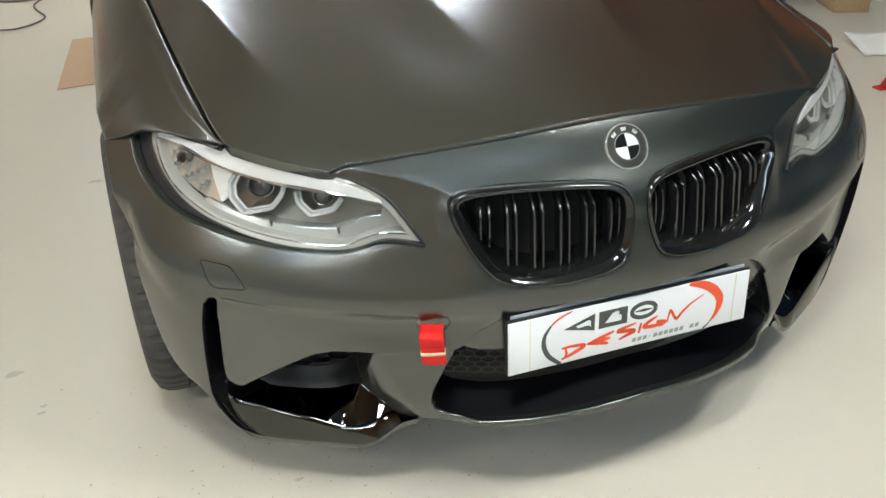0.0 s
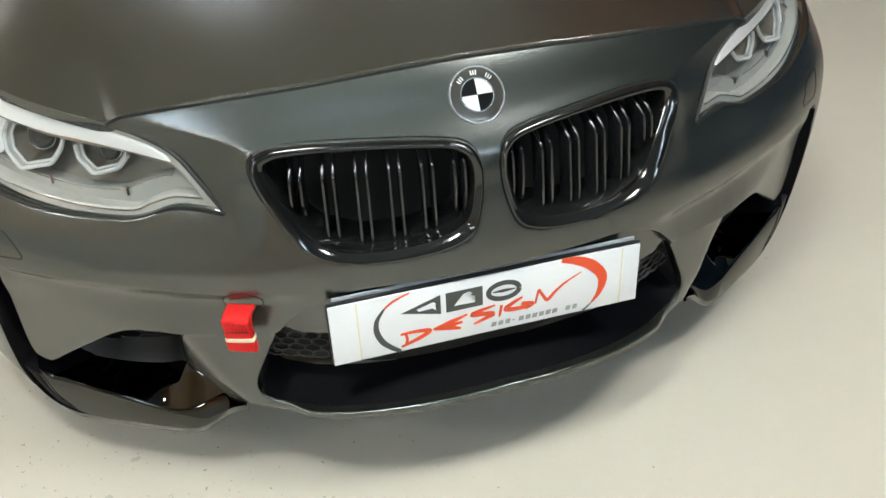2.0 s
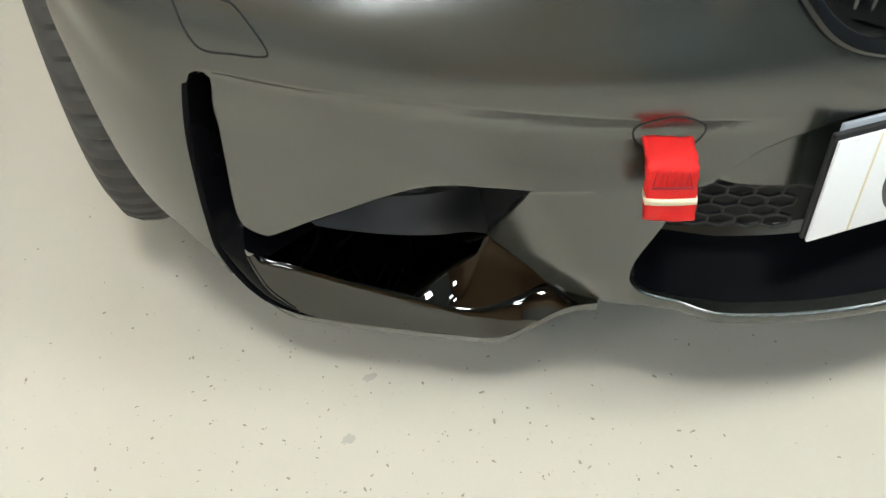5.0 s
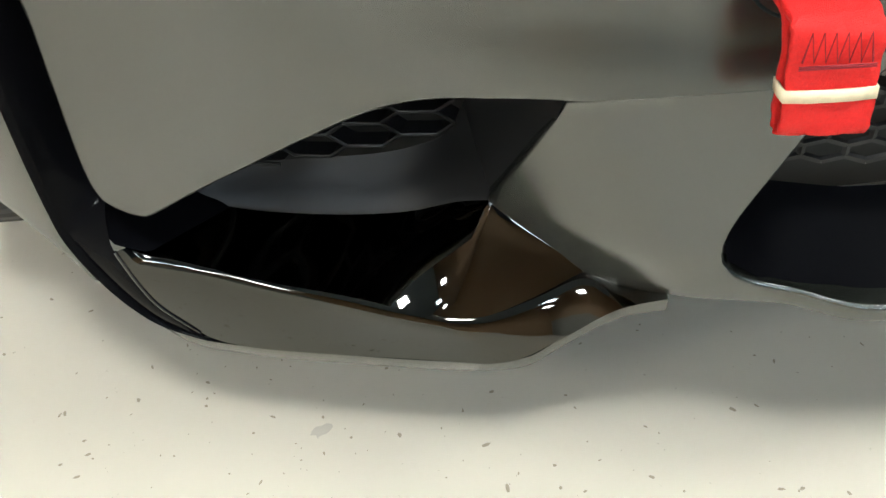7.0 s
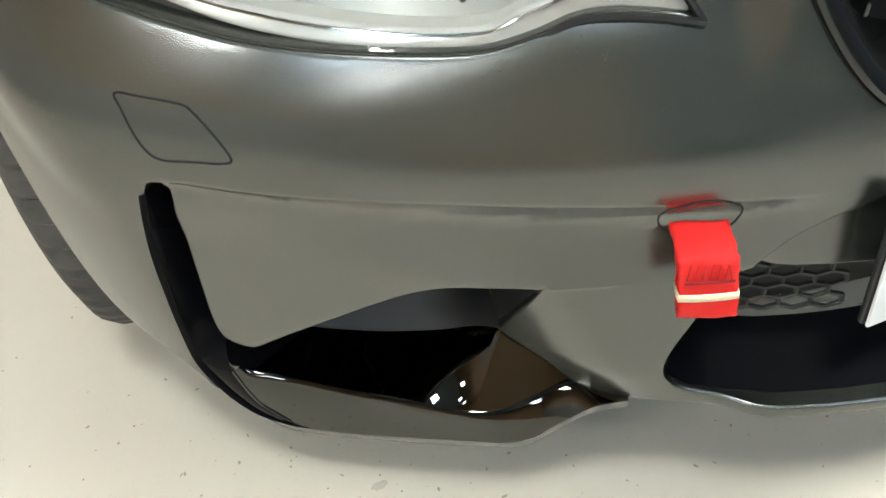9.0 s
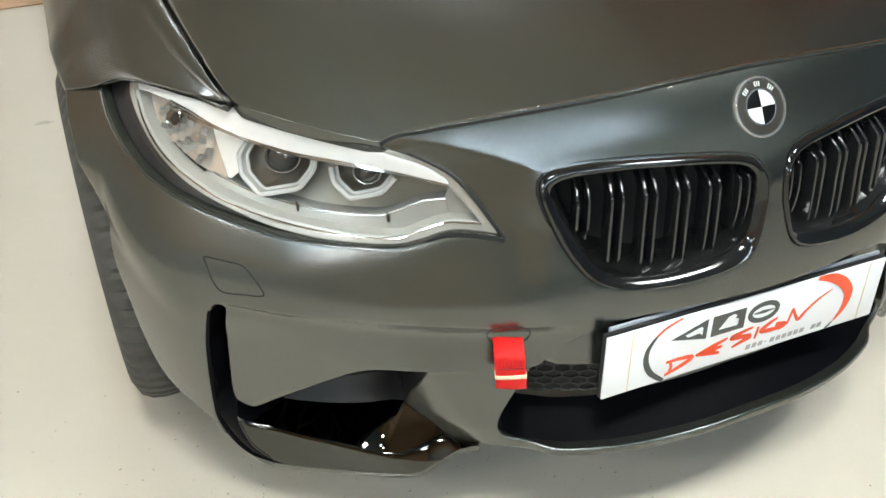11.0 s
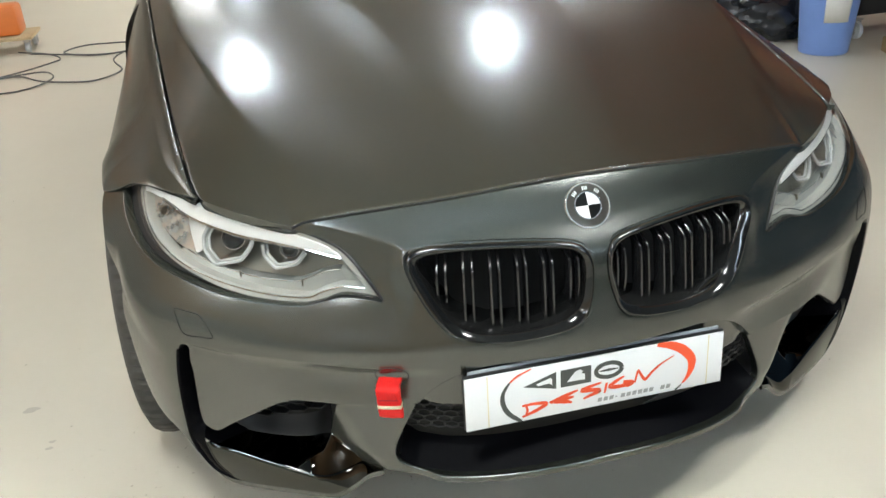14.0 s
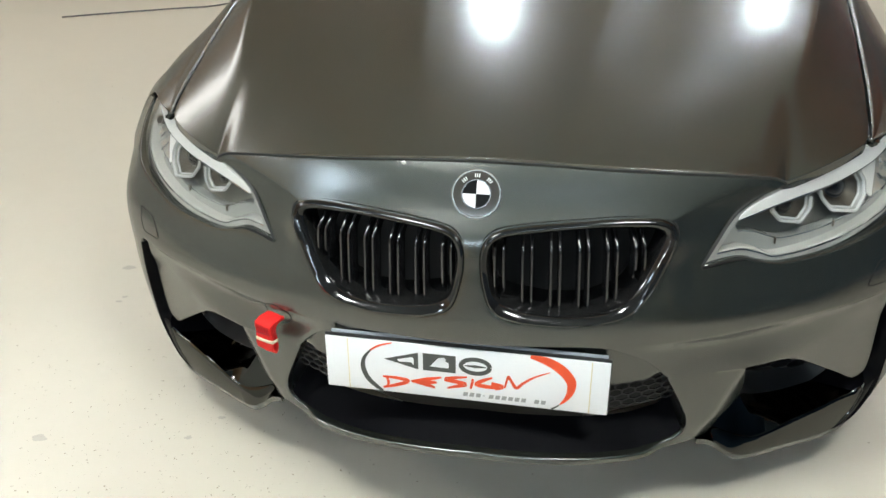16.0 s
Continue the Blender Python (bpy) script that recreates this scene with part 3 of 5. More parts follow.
def fender_mesh(side):
    rows = []
    ys = np.r_[np.linspace(0.338, 0.56, 16), np.linspace(0.58, 1.62, 50)]
    for y in ys:
        xh, zh = hood_edge(min(y, 1.48))
        xh -= 0.004
        # lower end: along the lamp's upper edge, the bumper seam, then the wheel arch
        ex = np.interp(y, [0.338, 0.40, 0.47, 0.512, 0.545, 0.60, 0.65, 0.75, 1.1, 1.62], [-0.684, -0.738, -0.785, -0.812, -0.846, -0.884, -0.891, -0.897, -0.898, -0.895])
        d = min(abs(y - WHEEL_Y) / ARCH, 1.0)
        ez = WHEEL_Z + ARCH * math.sqrt(max(1 - d * d, 0.0)) if y < WHEEL_Y + ARCH else 0.2
        if y < 0.61:
            ez = np.interp(y, [0.338, 0.40, 0.47, 0.512, 0.545, 0.60], [0.728, 0.728, 0.724, 0.716, 0.696, 0.674])
        low = min(ez, 0.678) if y > 0.61 else ez
        ez = max(ez, 0.68) if y > 0.61 else ez + 0.002
        # a strip that carries on the hood's shoulder, a ridge, the flank, the upright side
        wide = np.interp(y, [0.34, 0.5, 0.8, 1.3, 1.62], [0.003, 0.030, 0.028, 0.018, 0.012])
        xr, zr = xh - wide, zh - 0.55 * wide
        row = [(xh + (xr - xh) * k / 5, zh + (zr - zh) * k / 5 + 0.0012 * math.sin(math.pi * k / 5)) for k in range(5)]
        for t in np.linspace(0, 1, 36):
            q0, q1, q2, q3 = (1 - t) ** 3, 3 * t * (1 - t) ** 2, 3 * t * t * (1 - t), t ** 3
            row.append((q0 * xr + q1 * (xr + 0.38 * (ex - xr)) + q2 * (ex - 0.20 * (ex - xr)) + q3 * ex, q0 * zr + q1 * (zr - 0.25 * (zr - ez)) + q2 * (ez + 0.40 * (zr - ez)) + q3 * ez))
        row += [(ex, ez + (low - ez) * k / 4) for k in range(1, 5)]
        row = [(x if side < 0 else -x, y, z) for x, z in row]
        rows.append(row)
    ob = strip("fender", rows, SATIN, car, "satin black flared front fender", sharp=60, thick=0.012)
    return ob


for side in (-1, 1):
    fender_mesh(side)

def strip_bm(a, b):
    bm = bmesh.new()
    v = [bm.verts.new(p) for p in (*a, *b[::-1])]
    bm.faces.new(v)
    return bm


# ---------------------------------------------------------------- headlamps
LAMP_UPPER = [(61.6, 0.694), (60.2, 0.712), (58.0, 0.720), (54.3, 0.725), (51.2, 0.725), (45.5, 0.723), (38.6, 0.713), (33.3, 0.698)]
GLASS = [(58.2, 0.707), (55.0, 0.669), (51.2, 0.634), (47.7, 0.610), (44.3, 0.593), (41.2, 0.580), (36.4, 0.568), (32.2, 0.566), (29.8, 0.574), (28.2, 0.584), (26.5, 0.5865),
         (24.1, 0.577), (25.7, 0.618), (27.7, 0.653), (30.0, 0.674), (33.8, 0.692), (38.5, 0.708), (45.4, 0.719), (51.1, 0.721), (55.5, 0.720)]
BROW_LOW = [(57.1, 0.7045), (56.5, 0.7085), (55.2, 0.7105), (52.4, 0.7095), (50.0, 0.7040), (48.2, 0.6962), (44.8, 0.6836), (40.5, 0.6728), (36.3, 0.6680), (32.4, 0.6594), (29.8, 0.6503), (28.06, 0.6444)]
RIM_IN = [(28.06, 0.6444), (26.9, 0.627), (25.3, 0.5935), (26.6, 0.5945), (28.1, 0.5945), (30.2, 0.5830), (31.8, 0.5725), (34.9, 0.5730), (38.8, 0.5810), (42.8, 0.5926), (46.1, 0.6059), (48.8, 0.6223),
          (52.1, 0.6467), (55.0, 0.6766), (57.1, 0.7045)]
STRIP_LOW = [(52.1, 0.7022), (48.1, 0.6885), (44.1, 0.6750), (40.2, 0.6655), (36.3, 0.6605), (32.4, 0.6540), (29.8, 0.6465)]
STEP = [(47.6, 0.6265), (46.2, 0.6190), (43.7, 0.6075), (40.5, 0.5990), (38.3, 0.5940), (36.2, 0.5915), (33.6, 0.5910), (32.1, 0.5985), (30.2, 0.6115), (27.6, 0.6180)]
RING_BIG = [(44.9, 0.6735), (45.4, 0.6560), (45.0, 0.6320), (43.3, 0.6105), (40.1, 0.6225), (39.0, 0.6475), (38.9, 0.6600)]
RING_SMALL = [(37.6, 0.6540), (37.35, 0.6335), (35.9, 0.6145), (33.3, 0.6250), (32.3, 0.6460)]
REFLECTOR = [(56.4, 0.7050), (52.1, 0.6985), (48.2, 0.6850), (47.4, 0.6560), (46.3, 0.6235), (48.7, 0.6310), (51.9, 0.6520), (54.3, 0.6720)]


def on_skin(line, side, depth):
    l = np.array(line)
    return skin(l[:, 0] * side, l[:, 1], depth, cut=False)


def flat_panel(name, outline, holes, mat, parent, depth, label="", rim=0.004, side=1, step=0.006, round_edge=0.0015):
    sign = lambda l: [(a * side, b) for a, b in l]
    return skin_panel(name, sign(outline), [sign(h) for h in holes], mat, parent, label, step, depth, rim, cut=False, round_edge=round_edge)


LAMP_RIM = material("lamp_rim", (0.52, 0.51, 0.475), rough=0.25, metal=0.4, coat=0.5)
LAMP_BAND = material("lamp_band", (0.36, 0.36, 0.335), rough=0.25, metal=0.3, coat=0.4)
LAMP_CUP = material("lamp_cup", (0.10, 0.085, 0.065), rough=0.3, metal=0.6)


def headlight(side):
    lamp = part("headlight", tube(on_skin(chain(LAMP_INNER[::-1], LAMP_UPPER[::-1]), side, 0.008), 0.003), PLASTIC, car, "clear headlight with two ringed projectors")
    hole = chain(LAMP_INNER[::-1], LAMP_UPPER[::-1], LAMP_LOWER[::-1])
    glass = [tuple(p) for p in spline(GLASS, 5, True)]
    inner = chain(BROW_LOW, RIM_IN, n=5)
    part("lower_seal", tube(on_skin(chain(LAMP_LOWER), side, 0.0045), 0.0034, 6), DARK, lamp, "black rubber seal")
    flat_panel("surround", hole, [glass], PLASTIC, lamp, 0.020, "black rubber gap seal", rim=0.03, side=side)
    flat_panel("bezel", glass, [inner], LAMP_RIM, lamp, 0.012, "silver-grey lamp rim", rim=0.022, side=side, round_edge=0.003)
    top = [(28.06, 0.6475), (30.0, 0.6655), (33.8, 0.684), (38.5, 0.702), (45.4, 0.714), (51.1, 0.7185), (55.0, 0.7185), (57.0, 0.7135)]
    flat_panel("brow", chain(BROW_LOW[1:], [BROW_LOW[-1], top[0]], top, [top[-1], BROW_LOW[1]], n=5), [], LAMP_WHITE, lamp, 0.0085, "white light guide brow", rim=0.008, side=side)
    flat_panel("bowl", glass, [], LAMP_GREY, lamp, 0.050, "smooth olive grey lamp bowl", side=side)
    flat_panel("lower_band", chain(STEP, [STEP[-1], RIM_IN[4]], RIM_IN[4:12], [RIM_IN[11], STEP[0]], n=4), [], LAMP_BAND, lamp, 0.030, "pale grey band along the lamp's lower edge", rim=0.018, side=side)
    flat_panel("tail_panel", [(27.7, 0.637), (26.4, 0.613), (25.7, 0.600), (27.9, 0.6005), (28.3, 0.620)], [], LAMP_BAND, lamp, 0.026, rim=0.012, side=side)
    flat_panel("reflector", [tuple(p) for p in spline(REFLECTOR, 4, True)], [], AMBER, lamp, 0.032, "faceted side reflector with an amber cast", rim=0.012, side=side)
    flat_panel("side_panel", [(48.1, 0.684), (46.5, 0.680), (45.2, 0.674), (45.9, 0.656), (45.5, 0.634), (46.1, 0.624), (47.2, 0.655)], [], LAMP_WHITE, lamp, 0.025, "white moulded panel", rim=0.012, side=side)
    rng = random.Random(4)
    for k in range(9):
        a = 48.0 + k * 0.72
        lo, hi = np.interp(a, [46.3, 48.7, 51.9, 54.3], [0.630, 0.637, 0.657, 0.678]), np.interp(a, [48.2, 52.1, 56.4], [0.680, 0.694, 0.700])
        for j in range(4):
            z0, z1 = lo + (hi - lo) * j / 4, lo + (hi - lo) * (j + 0.86) / 4
            tilt = rng.uniform(-0.003, 0.003)
            bm = strip_bm(on_skin([(a, z0), (a + 0.6, z0)], side, 0.027 + tilt), on_skin([(a, z1), (a + 0.6, z1)], side, 0.028 - tilt))
            part("facet", bm, LAMP_BAND if (j + k) % 3 == 0 else (SILVER if (j + k) % 3 == 1 else AMBER), lamp, smooth=False)
    part("bulb_cap", tube(on_skin([(52.2, 0.688), (51.7, 0.687)], side, 0.018), 0.010, 16), LAMP_CUP, lamp)
    part("bulb_ring", tube(on_skin([(52.0 + 0.72 * math.cos(a), 0.687 + 0.0125 * math.sin(a)) for a in np.linspace(0, 2 * math.pi, 25)], side, 0.018), 0.0014, 6), CHROME, lamp)
    part("brow_line", tube(on_skin(spline(BROW_LOW[3:], 5), side, 0.0095), 0.0016, 6), CHROME, lamp, "thin chrome line under the brow")
    part("brow_line", tube(on_skin(spline(STRIP_LOW, 5), side, 0.018), 0.0018, 6), CHROME, lamp, "thin chrome line under the brow")
    under = np.stack([np.interp(np.linspace(0, 1, 36), np.linspace(0, 1, 31), spline(STRIP_LOW, 5)[:, c]) for c in (0, 1)], -1)
    strip("brow_underside", [on_skin(spline(BROW_LOW[3:11], 5), side, 0.0115), on_skin(under, side, 0.019)], RING, lamp)
    part("bowl_step", tube(on_skin(spline(STEP, 5), side, 0.030), 0.0013, 6), SILVER, lamp)
    for a, z in ((40.3, 0.5985), (32.9, 0.590)):
        part("bowl_rib", box((0.004, 0.010, 0.013), tuple(on_skin([(a, z)], side, 0.029)[0]), 0.0015), LAMP_CUP, lamp)
    part("rim_line", tube(on_skin(spline(RIM_IN[2:], 5), side, 0.0105), 0.0013, 6), CHROME, lamp)
    for ring, mid, r in ((RING_BIG, (42.3, 0.651), 0.024), (RING_SMALL, (34.9, 0.641), 0.018)):
        line = resample(np.array(ring), 0.004, False)
        line[1:-1] = (line[:-2] + line[2:] + line[1:-1]) / 3
        c = np.array([ring[0][0] * 0.5 + ring[-1][0] * 0.5, 0.645])
        part("light_ring", tube(on_skin(line, side, 0.021), 0.0034, 8), RING, lamp, "angular pale light ring")
        part("light_ring", tube(on_skin(c + (line - c) * 0.86, side, 0.027), 0.0024, 8), RING, lamp, "angular pale light ring")
        rows = [on_skin(c + (line - c) * f, side, d) for f, d in ((1.0, 0.021), (0.95, 0.025), (0.86, 0.028), (0.76, 0.042), (0.5, 0.047), (0.02, 0.048))]
        strip("projector_cup", rows[2:], LAMP_CUP, lamp, sharp=60)
        strip("ring_wall", rows[:3], LAMP_BAND, lamp, sharp=60)
        rim = [(mid[0] + r / DEG * math.cos(a) * 1.15, mid[1] + r * math.sin(a) * 0.86) for a in np.linspace(0, 2 * math.pi, 40, endpoint=False)]
        part("lens_ring", tube(on_skin(rim + rim[:1], side, 0.041), 0.0012, 6, caps=False), SILVER, lamp)
        rows = []
        for f in (1.0, 0.85, 0.62, 0.35, 0.001):
            l = np.array([(mid[0] + (x - mid[0]) * 0.95 * f, mid[1] + (z - mid[1]) * 0.95 * f) for x, z in rim])
            rows.append(skin(l[:, 0] * side, l[:, 1], 0.042 - 0.012 * math.sqrt(1 - f * f), cut=False))
        strip("projector_lens", rows, LENS_DARK, lamp, "dark domed projector lens", closed=True, sharp=80)
    pts, faces, _ = sheet([(a * side, z) for a, z in glass], (), 0.008)
    v = skin(pts[:, 0], pts[:, 1], 0.003, cut=False)
    cover = mesh_object("cover", v, faces, COVER, lamp, "clear moulded cover")
    cover.visible_shadow = False
    bm = bmesh.new()
    bm.from_mesh(cover.data)
    bmesh.ops.recalc_face_normals(bm, faces=bm.faces)
    bm.to_mesh(cover.data)
    bm.free()
    cover.data.polygons.foreach_set("use_smooth", [True] * len(cover.data.polygons))


for side in (1, -1):
    headlight(side)


# ---------------------------------------------------------------- kidney grilles
def kidney(side):
    out = resample(spline(KIDNEY, 6, True), 0.008, True)
    n = len(out)
    ring = spline(KIDNEY_IN, 6, True)
    s = np.r_[0, np.cumsum(np.hypot(*(np.diff(np.vstack([ring, ring[:1]]), axis=0) * [DEG, 1]).T))]
    closed = np.vstack([ring, ring[:1]])
    at = np.linspace(0, s[-1], n + 1)[:-1]
    inn = np.stack([np.interp(at, s, closed[:, 0]), np.interp(at, s, closed[:, 1])], -1)
    row = lambda f, d: on_skin(out + (inn - out) * f, side, d)
    grille = strip("kidney_grille", [row(0.04, 0.012), row(0.08, 0.002), row(0.16, -0.003), row(0.35, -0.005), row(0.62, -0.002), row(0.86, 0.004), row(1.0, 0.011), row(1.0, 0.05)],
                   GLOSS, car, "gloss black kidney grille frame", closed=True, sharp=50)
    # gap shade as a dark tube round the frame
    part("gap_shade", tube(on_skin(np.vstack([out, out[:1]]), side, 0.0035), 0.0032, 6, caps=False), DARK, grille)
    # near-black walls and back sheet stand in for the grille's unlit depth
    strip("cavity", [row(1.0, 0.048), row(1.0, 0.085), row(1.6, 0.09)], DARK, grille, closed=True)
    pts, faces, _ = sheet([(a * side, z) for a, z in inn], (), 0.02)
    mesh_object("shade_back", skin(pts[:, 0], pts[:, 1], 0.086, cut=False), faces, DARK, grille)
    strip("lower_shelf", [on_skin([(a, np.interp(a, [2, 4, 8, 12, 16, 18], [0.535, 0.519, 0.507, 0.506, 0.528, 0.57]) + h) for a in np.linspace(2.4, 17.6, 24)], side, d)
                          for d, h in ((0.012, -0.002), (0.03, 0.004), (0.07, 0.010))], GLOSS, grille)
    for mid in (17.2, 14.35, 11.45, 8.55, 5.65, 2.75):
        top = np.interp(mid, [2.2, 7, 12.5, 17, 19], [0.632, 0.644, 0.649, 0.648, 0.643])
        low = np.interp(mid, [2.2, 4, 7, 11, 14, 16, 18], [0.545, 0.519, 0.508, 0.505, 0.512, 0.530, 0.575])
        for off in (-0.47, 0.47):
            a = mid + off
            prof = [(top, 0.034), (top - 0.012, 0.022), (0.622, 0.010), (0.612, 0.008), (0.58, 0.010), (low + 0.012, 0.019), (low, 0.024)]
            prof = spline(prof, 4)
            w = 0.16
            rows = []
            for da, dd in ((-w, 0.030), (-w, 0.0025), (-w * 0.6, 0.0005), (0, 0), (w * 0.6, 0.0005), (w, 0.0025), (w, 0.030)):
                rows.append(skin(np.full(len(prof), (a + da) * side), prof[:, 0], prof[:, 1] + dd, cut=False))
            strip("slat", rows, SLAT, grille, sharp=40)
    return grille


SLAT = material("slat_black", (0.012, 0.012, 0.013), rough=0.18, coat=0.6)
for side in (1, -1):
    kidney(side)

# ---------------------------------------------------------------- mouth, plate and lower intakes
MOUTH_IN = np.array(mouth)
skin_panel("plate_mount", chain([(-20.6, 0.362), (-10, 0.362), (10, 0.362), (20.6, 0.362)], [(20.6, 0.362), (18.9, 0.405), (16, 0.440), (12.5, 0.456), (0, 0.459)],
                  [(0, 0.459), (-12.5, 0.456), (-16, 0.440), (-18.9, 0.405), (-20.6, 0.362)]), [], SATIN, car, "satin black panel behind the number plate", depth=0.015, rim=0.02,
                  shape=lambda th, z, d: skin(th, z, d + 0.014 * (1 - ease((np.abs(th) - 7) / 8))))
mi = MOUTH_IN * [0.995, 1.0] + [0, 0.0]
strip("mouth_liner", [skin(mi[:, 0], mi[:, 1], d) for d in (0.016, 0.03, 0.10)], PLASTIC, car, "black intake liner", closed=True)
aa = np.linspace(-23, 23, 80)
low_z = np.interp(np.abs(aa), [0, 8, 14.5, 18, 21.4, 23], [0.229, 0.222, 0.213, 0.209, 0.214, 0.232])
strip("intake_floor", [skin(aa, low_z + h, d, cut=False) for d, h in ((0.018, 0.0), (0.03, 0.008), (0.055, 0.022), (0.075, 0.040))], GLOSS_DARK, car, "smooth dark intake floor")


def hex_mesh(name, centre, wide, high, cell, depth, side, parent, inside_of, bar=0.0022):
    """A honeycomb of thin bars on the skin at a depth."""
    done, pieces = set(), []
    cw, ch = cell / DEG, cell * 0.55
    for j in range(-12, 13):
        for i in range(-14, 15):
            cx, cz = centre[0] + (i + 0.5 * (j % 2)) * cw * 1.0, centre[1] + j * ch * 0.78
            if abs(cx - centre[0]) > wide or abs(cz - centre[1]) > high:
                continue
            c = [(cx - cw * 0.5, cz - ch * 0.26), (cx - cw * 0.5, cz + ch * 0.26), (cx, cz + ch * 0.52), (cx + cw * 0.5, cz + ch * 0.26), (cx + cw * 0.5, cz - ch * 0.26), (cx, cz - ch * 0.52)]
            for a, b in zip(c, c[1:] + c[:1]):
                key = tuple(sorted(((round(a[0], 2), round(a[1], 4)), (round(b[0], 2), round(b[1], 4)))))
                if key in done or not (inside_of(*a) and inside_of(*b)):
                    continue
                done.add(key)
                pieces.append(tube(on_skin([a, b], side, depth), bar, 5))
    return part(name, join(*pieces), MESH_GREY, parent, "black honeycomb mesh")


hex_mesh("mesh_grille", (0, 0.325), 22.6, 0.055, 0.027, 0.040, 1, car, lambda a, z: (0.290 if abs(a) > 14.5 else 0.335) < z < 0.372 and abs(a) < 22.6, 0.0024)
# near-black sheet behind the front, in place of the unlit inside
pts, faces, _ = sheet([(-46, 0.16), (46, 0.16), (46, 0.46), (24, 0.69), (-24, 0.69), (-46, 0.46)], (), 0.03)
mesh_object("shade_wall", skin(pts[:, 0], pts[:, 1], 0.185, cut=False), faces, DARK, car)


def lower_intake(side):
    def curve(c, n=5):
        c = spline(c, n)
        return skin(c[:, 0] * side, c[:, 1], c[:, 2], cut=False)
    bottom = [(47.55, 0.193, 0.003), (47.0, 0.172, 0.004), (46.0, 0.150, 0.003), (44.5, 0.133, 0.0), (42.4, 0.1285, 0.0), (38.2, 0.128, 0.0), (33.4, 0.128, 0.0), (30.5, 0.136, 0.002),
              (28.7, 0.156, 0.011), (26.8, 0.187, 0.012), (24.95, 0.201, 0.011)]
    fold = [(46.26, 0.236, 0.007), (46.14, 0.2229, 0.003), (45.73, 0.1894, 0.001), (45.2, 0.166, 0.0), (44.0, 0.140, 0.0)]
    deep = lambda a, z: float(recess(np.array([a]), np.array([z]))[0]) + 0.002
    ridge = [(45.95, 0.2215, 0.011), (45.4, 0.2135, 0.014), (43.7, 0.207, 0.012), (41.1, 0.1945, 0.012), (38.0, 0.183, 0.012), (35.6, 0.1725, 0.0105), (33.6, 0.1655, 0.010), (32.0, 0.1665, 0.013), (30.0, 0.178, 0.026)]
    ridge += [(a, z, deep(a, z) - 0.001) for a, z in ((28.05, 0.1945), (26.7, 0.1945), (24.97, 0.203))]
    sill = [(46.2, 0.208, 0.074), (45.6, 0.201, 0.086), (43.5, 0.193, 0.090), (41.0, 0.192, 0.090), (38.5, 0.193, 0.090), (36.0, 0.201, 0.086), (33.8, 0.221, 0.074), (32.16, 0.2385, deep(32.16, 0.2385))]
    sill += [(a, z, deep(a, z)) for a, z in ((31.2, 0.2264), (30.14, 0.2155), (29.0, 0.2045), (28.05, 0.196), (26.7, 0.196), (24.97, 0.204))]
    tuck = [(a, z + 0.016, d + 0.026) for a, z, d in sill[7:]]
    up = curve(bottom)
    b = curve([(a, z - 0.011, d + 0.001) for a, z, d in bottom])
    under = b + np.array([0, 0.05, 0.004])
    edge = b + np.array([0, 0.004, -0.005])
    def place(pts, n):
        """n even steps along a line."""
        d = np.r_[0, np.cumsum(np.linalg.norm(np.diff(pts, axis=0), axis=1))]
        return np.stack([np.interp(np.linspace(0, d[-1], n), d, pts[:, k]) for k in range(3)], -1)
    heel = [(31.9, 0.130, -0.001), (30.5, 0.136, 0.002), (28.7, 0.156, 0.010), (26.8, 0.187, 0.011), (24.97, 0.2015, 0.0105)]
    # the upright face, rounded over towards its ridge
    split = 6
    pair = lambda one, two, m, n: np.vstack([place(curve(one), m)[:-1], place(curve(two), n)])
    low, high = pair(fold[1:] + bottom[4:7] + heel[:1], heel, 70, 40), pair(ridge[:split + 1], ridge[split:], 70, 40)
    n = len(low)
    outward = np.stack([-np.sin(np.radians(np.linspace(44, 26, n))) * side, -np.cos(np.radians(np.linspace(44, 26, n))), np.full(n, 0.25)], -1)
    fat = np.interp(np.arange(n), [0, 6, 50, 70, 95, n - 1], [0.3, 1.0, 1.0, 0.8, 0.5, 0.0])[:, None]
    face = [low + (high - low) * f + fat * outward * h for f, h in ((0, 0), (0.2, 0.0016), (0.45, 0.0032), (0.68, 0.0040), (0.82, 0.0039), (0.91, 0.0031), (0.965, 0.0018), (1.0, 0.0))]
    splitter = strip("splitter", face, GLOSS_WRAP, car, "gloss black splitter blade with a folded ridge", sharp=60)
    # the dished scoop from the blade's ridge back to the duct and round to the tip
    low = np.vstack([pair(ridge[:split + 1], ridge[split:10], 60, 30)[:-1], place(curve(ridge[9:]), 12)])
    high = np.vstack([pair(sill[:8], sill[7:12], 60, 30)[:-1], place(curve(sill[11:]), 12)])
    n = len(low)
    share = np.arange(n) / (n - 1)
    down = np.outer(0.006 * np.interp(share, [0, 0.1, 0.4, 0.52, 0.62, 1], [0.3, 0.8, 1.0, 0.5, 0.0, 0.0]), [0, 0.35, -1])
    rows = []
    for f in (0, 0.06, 0.15, 0.28, 0.42, 0.56, 0.70, 0.82, 0.90, 0.955, 0.985, 1.0):
        roll = 0.0013 * math.exp(-((f - 0.94) / 0.05) ** 2) * np.interp(share, [0, 0.52, 0.62, 0.85, 1], [0, 0, 1, 0.2, 0])[:, None]
        rows.append(low + (high - low) * f + down * 4 * f * (1 - f) + roll * np.array([-0.5 * side, -0.5, 0.6]))
    strip("scoop", rows, GLOSS_WRAP, splitter, "gloss black dished scoop", sharp=60)
    part("fold_bead", tube(curve(fold[1:], 6), 0.0014, 8), GLOSS, splitter)
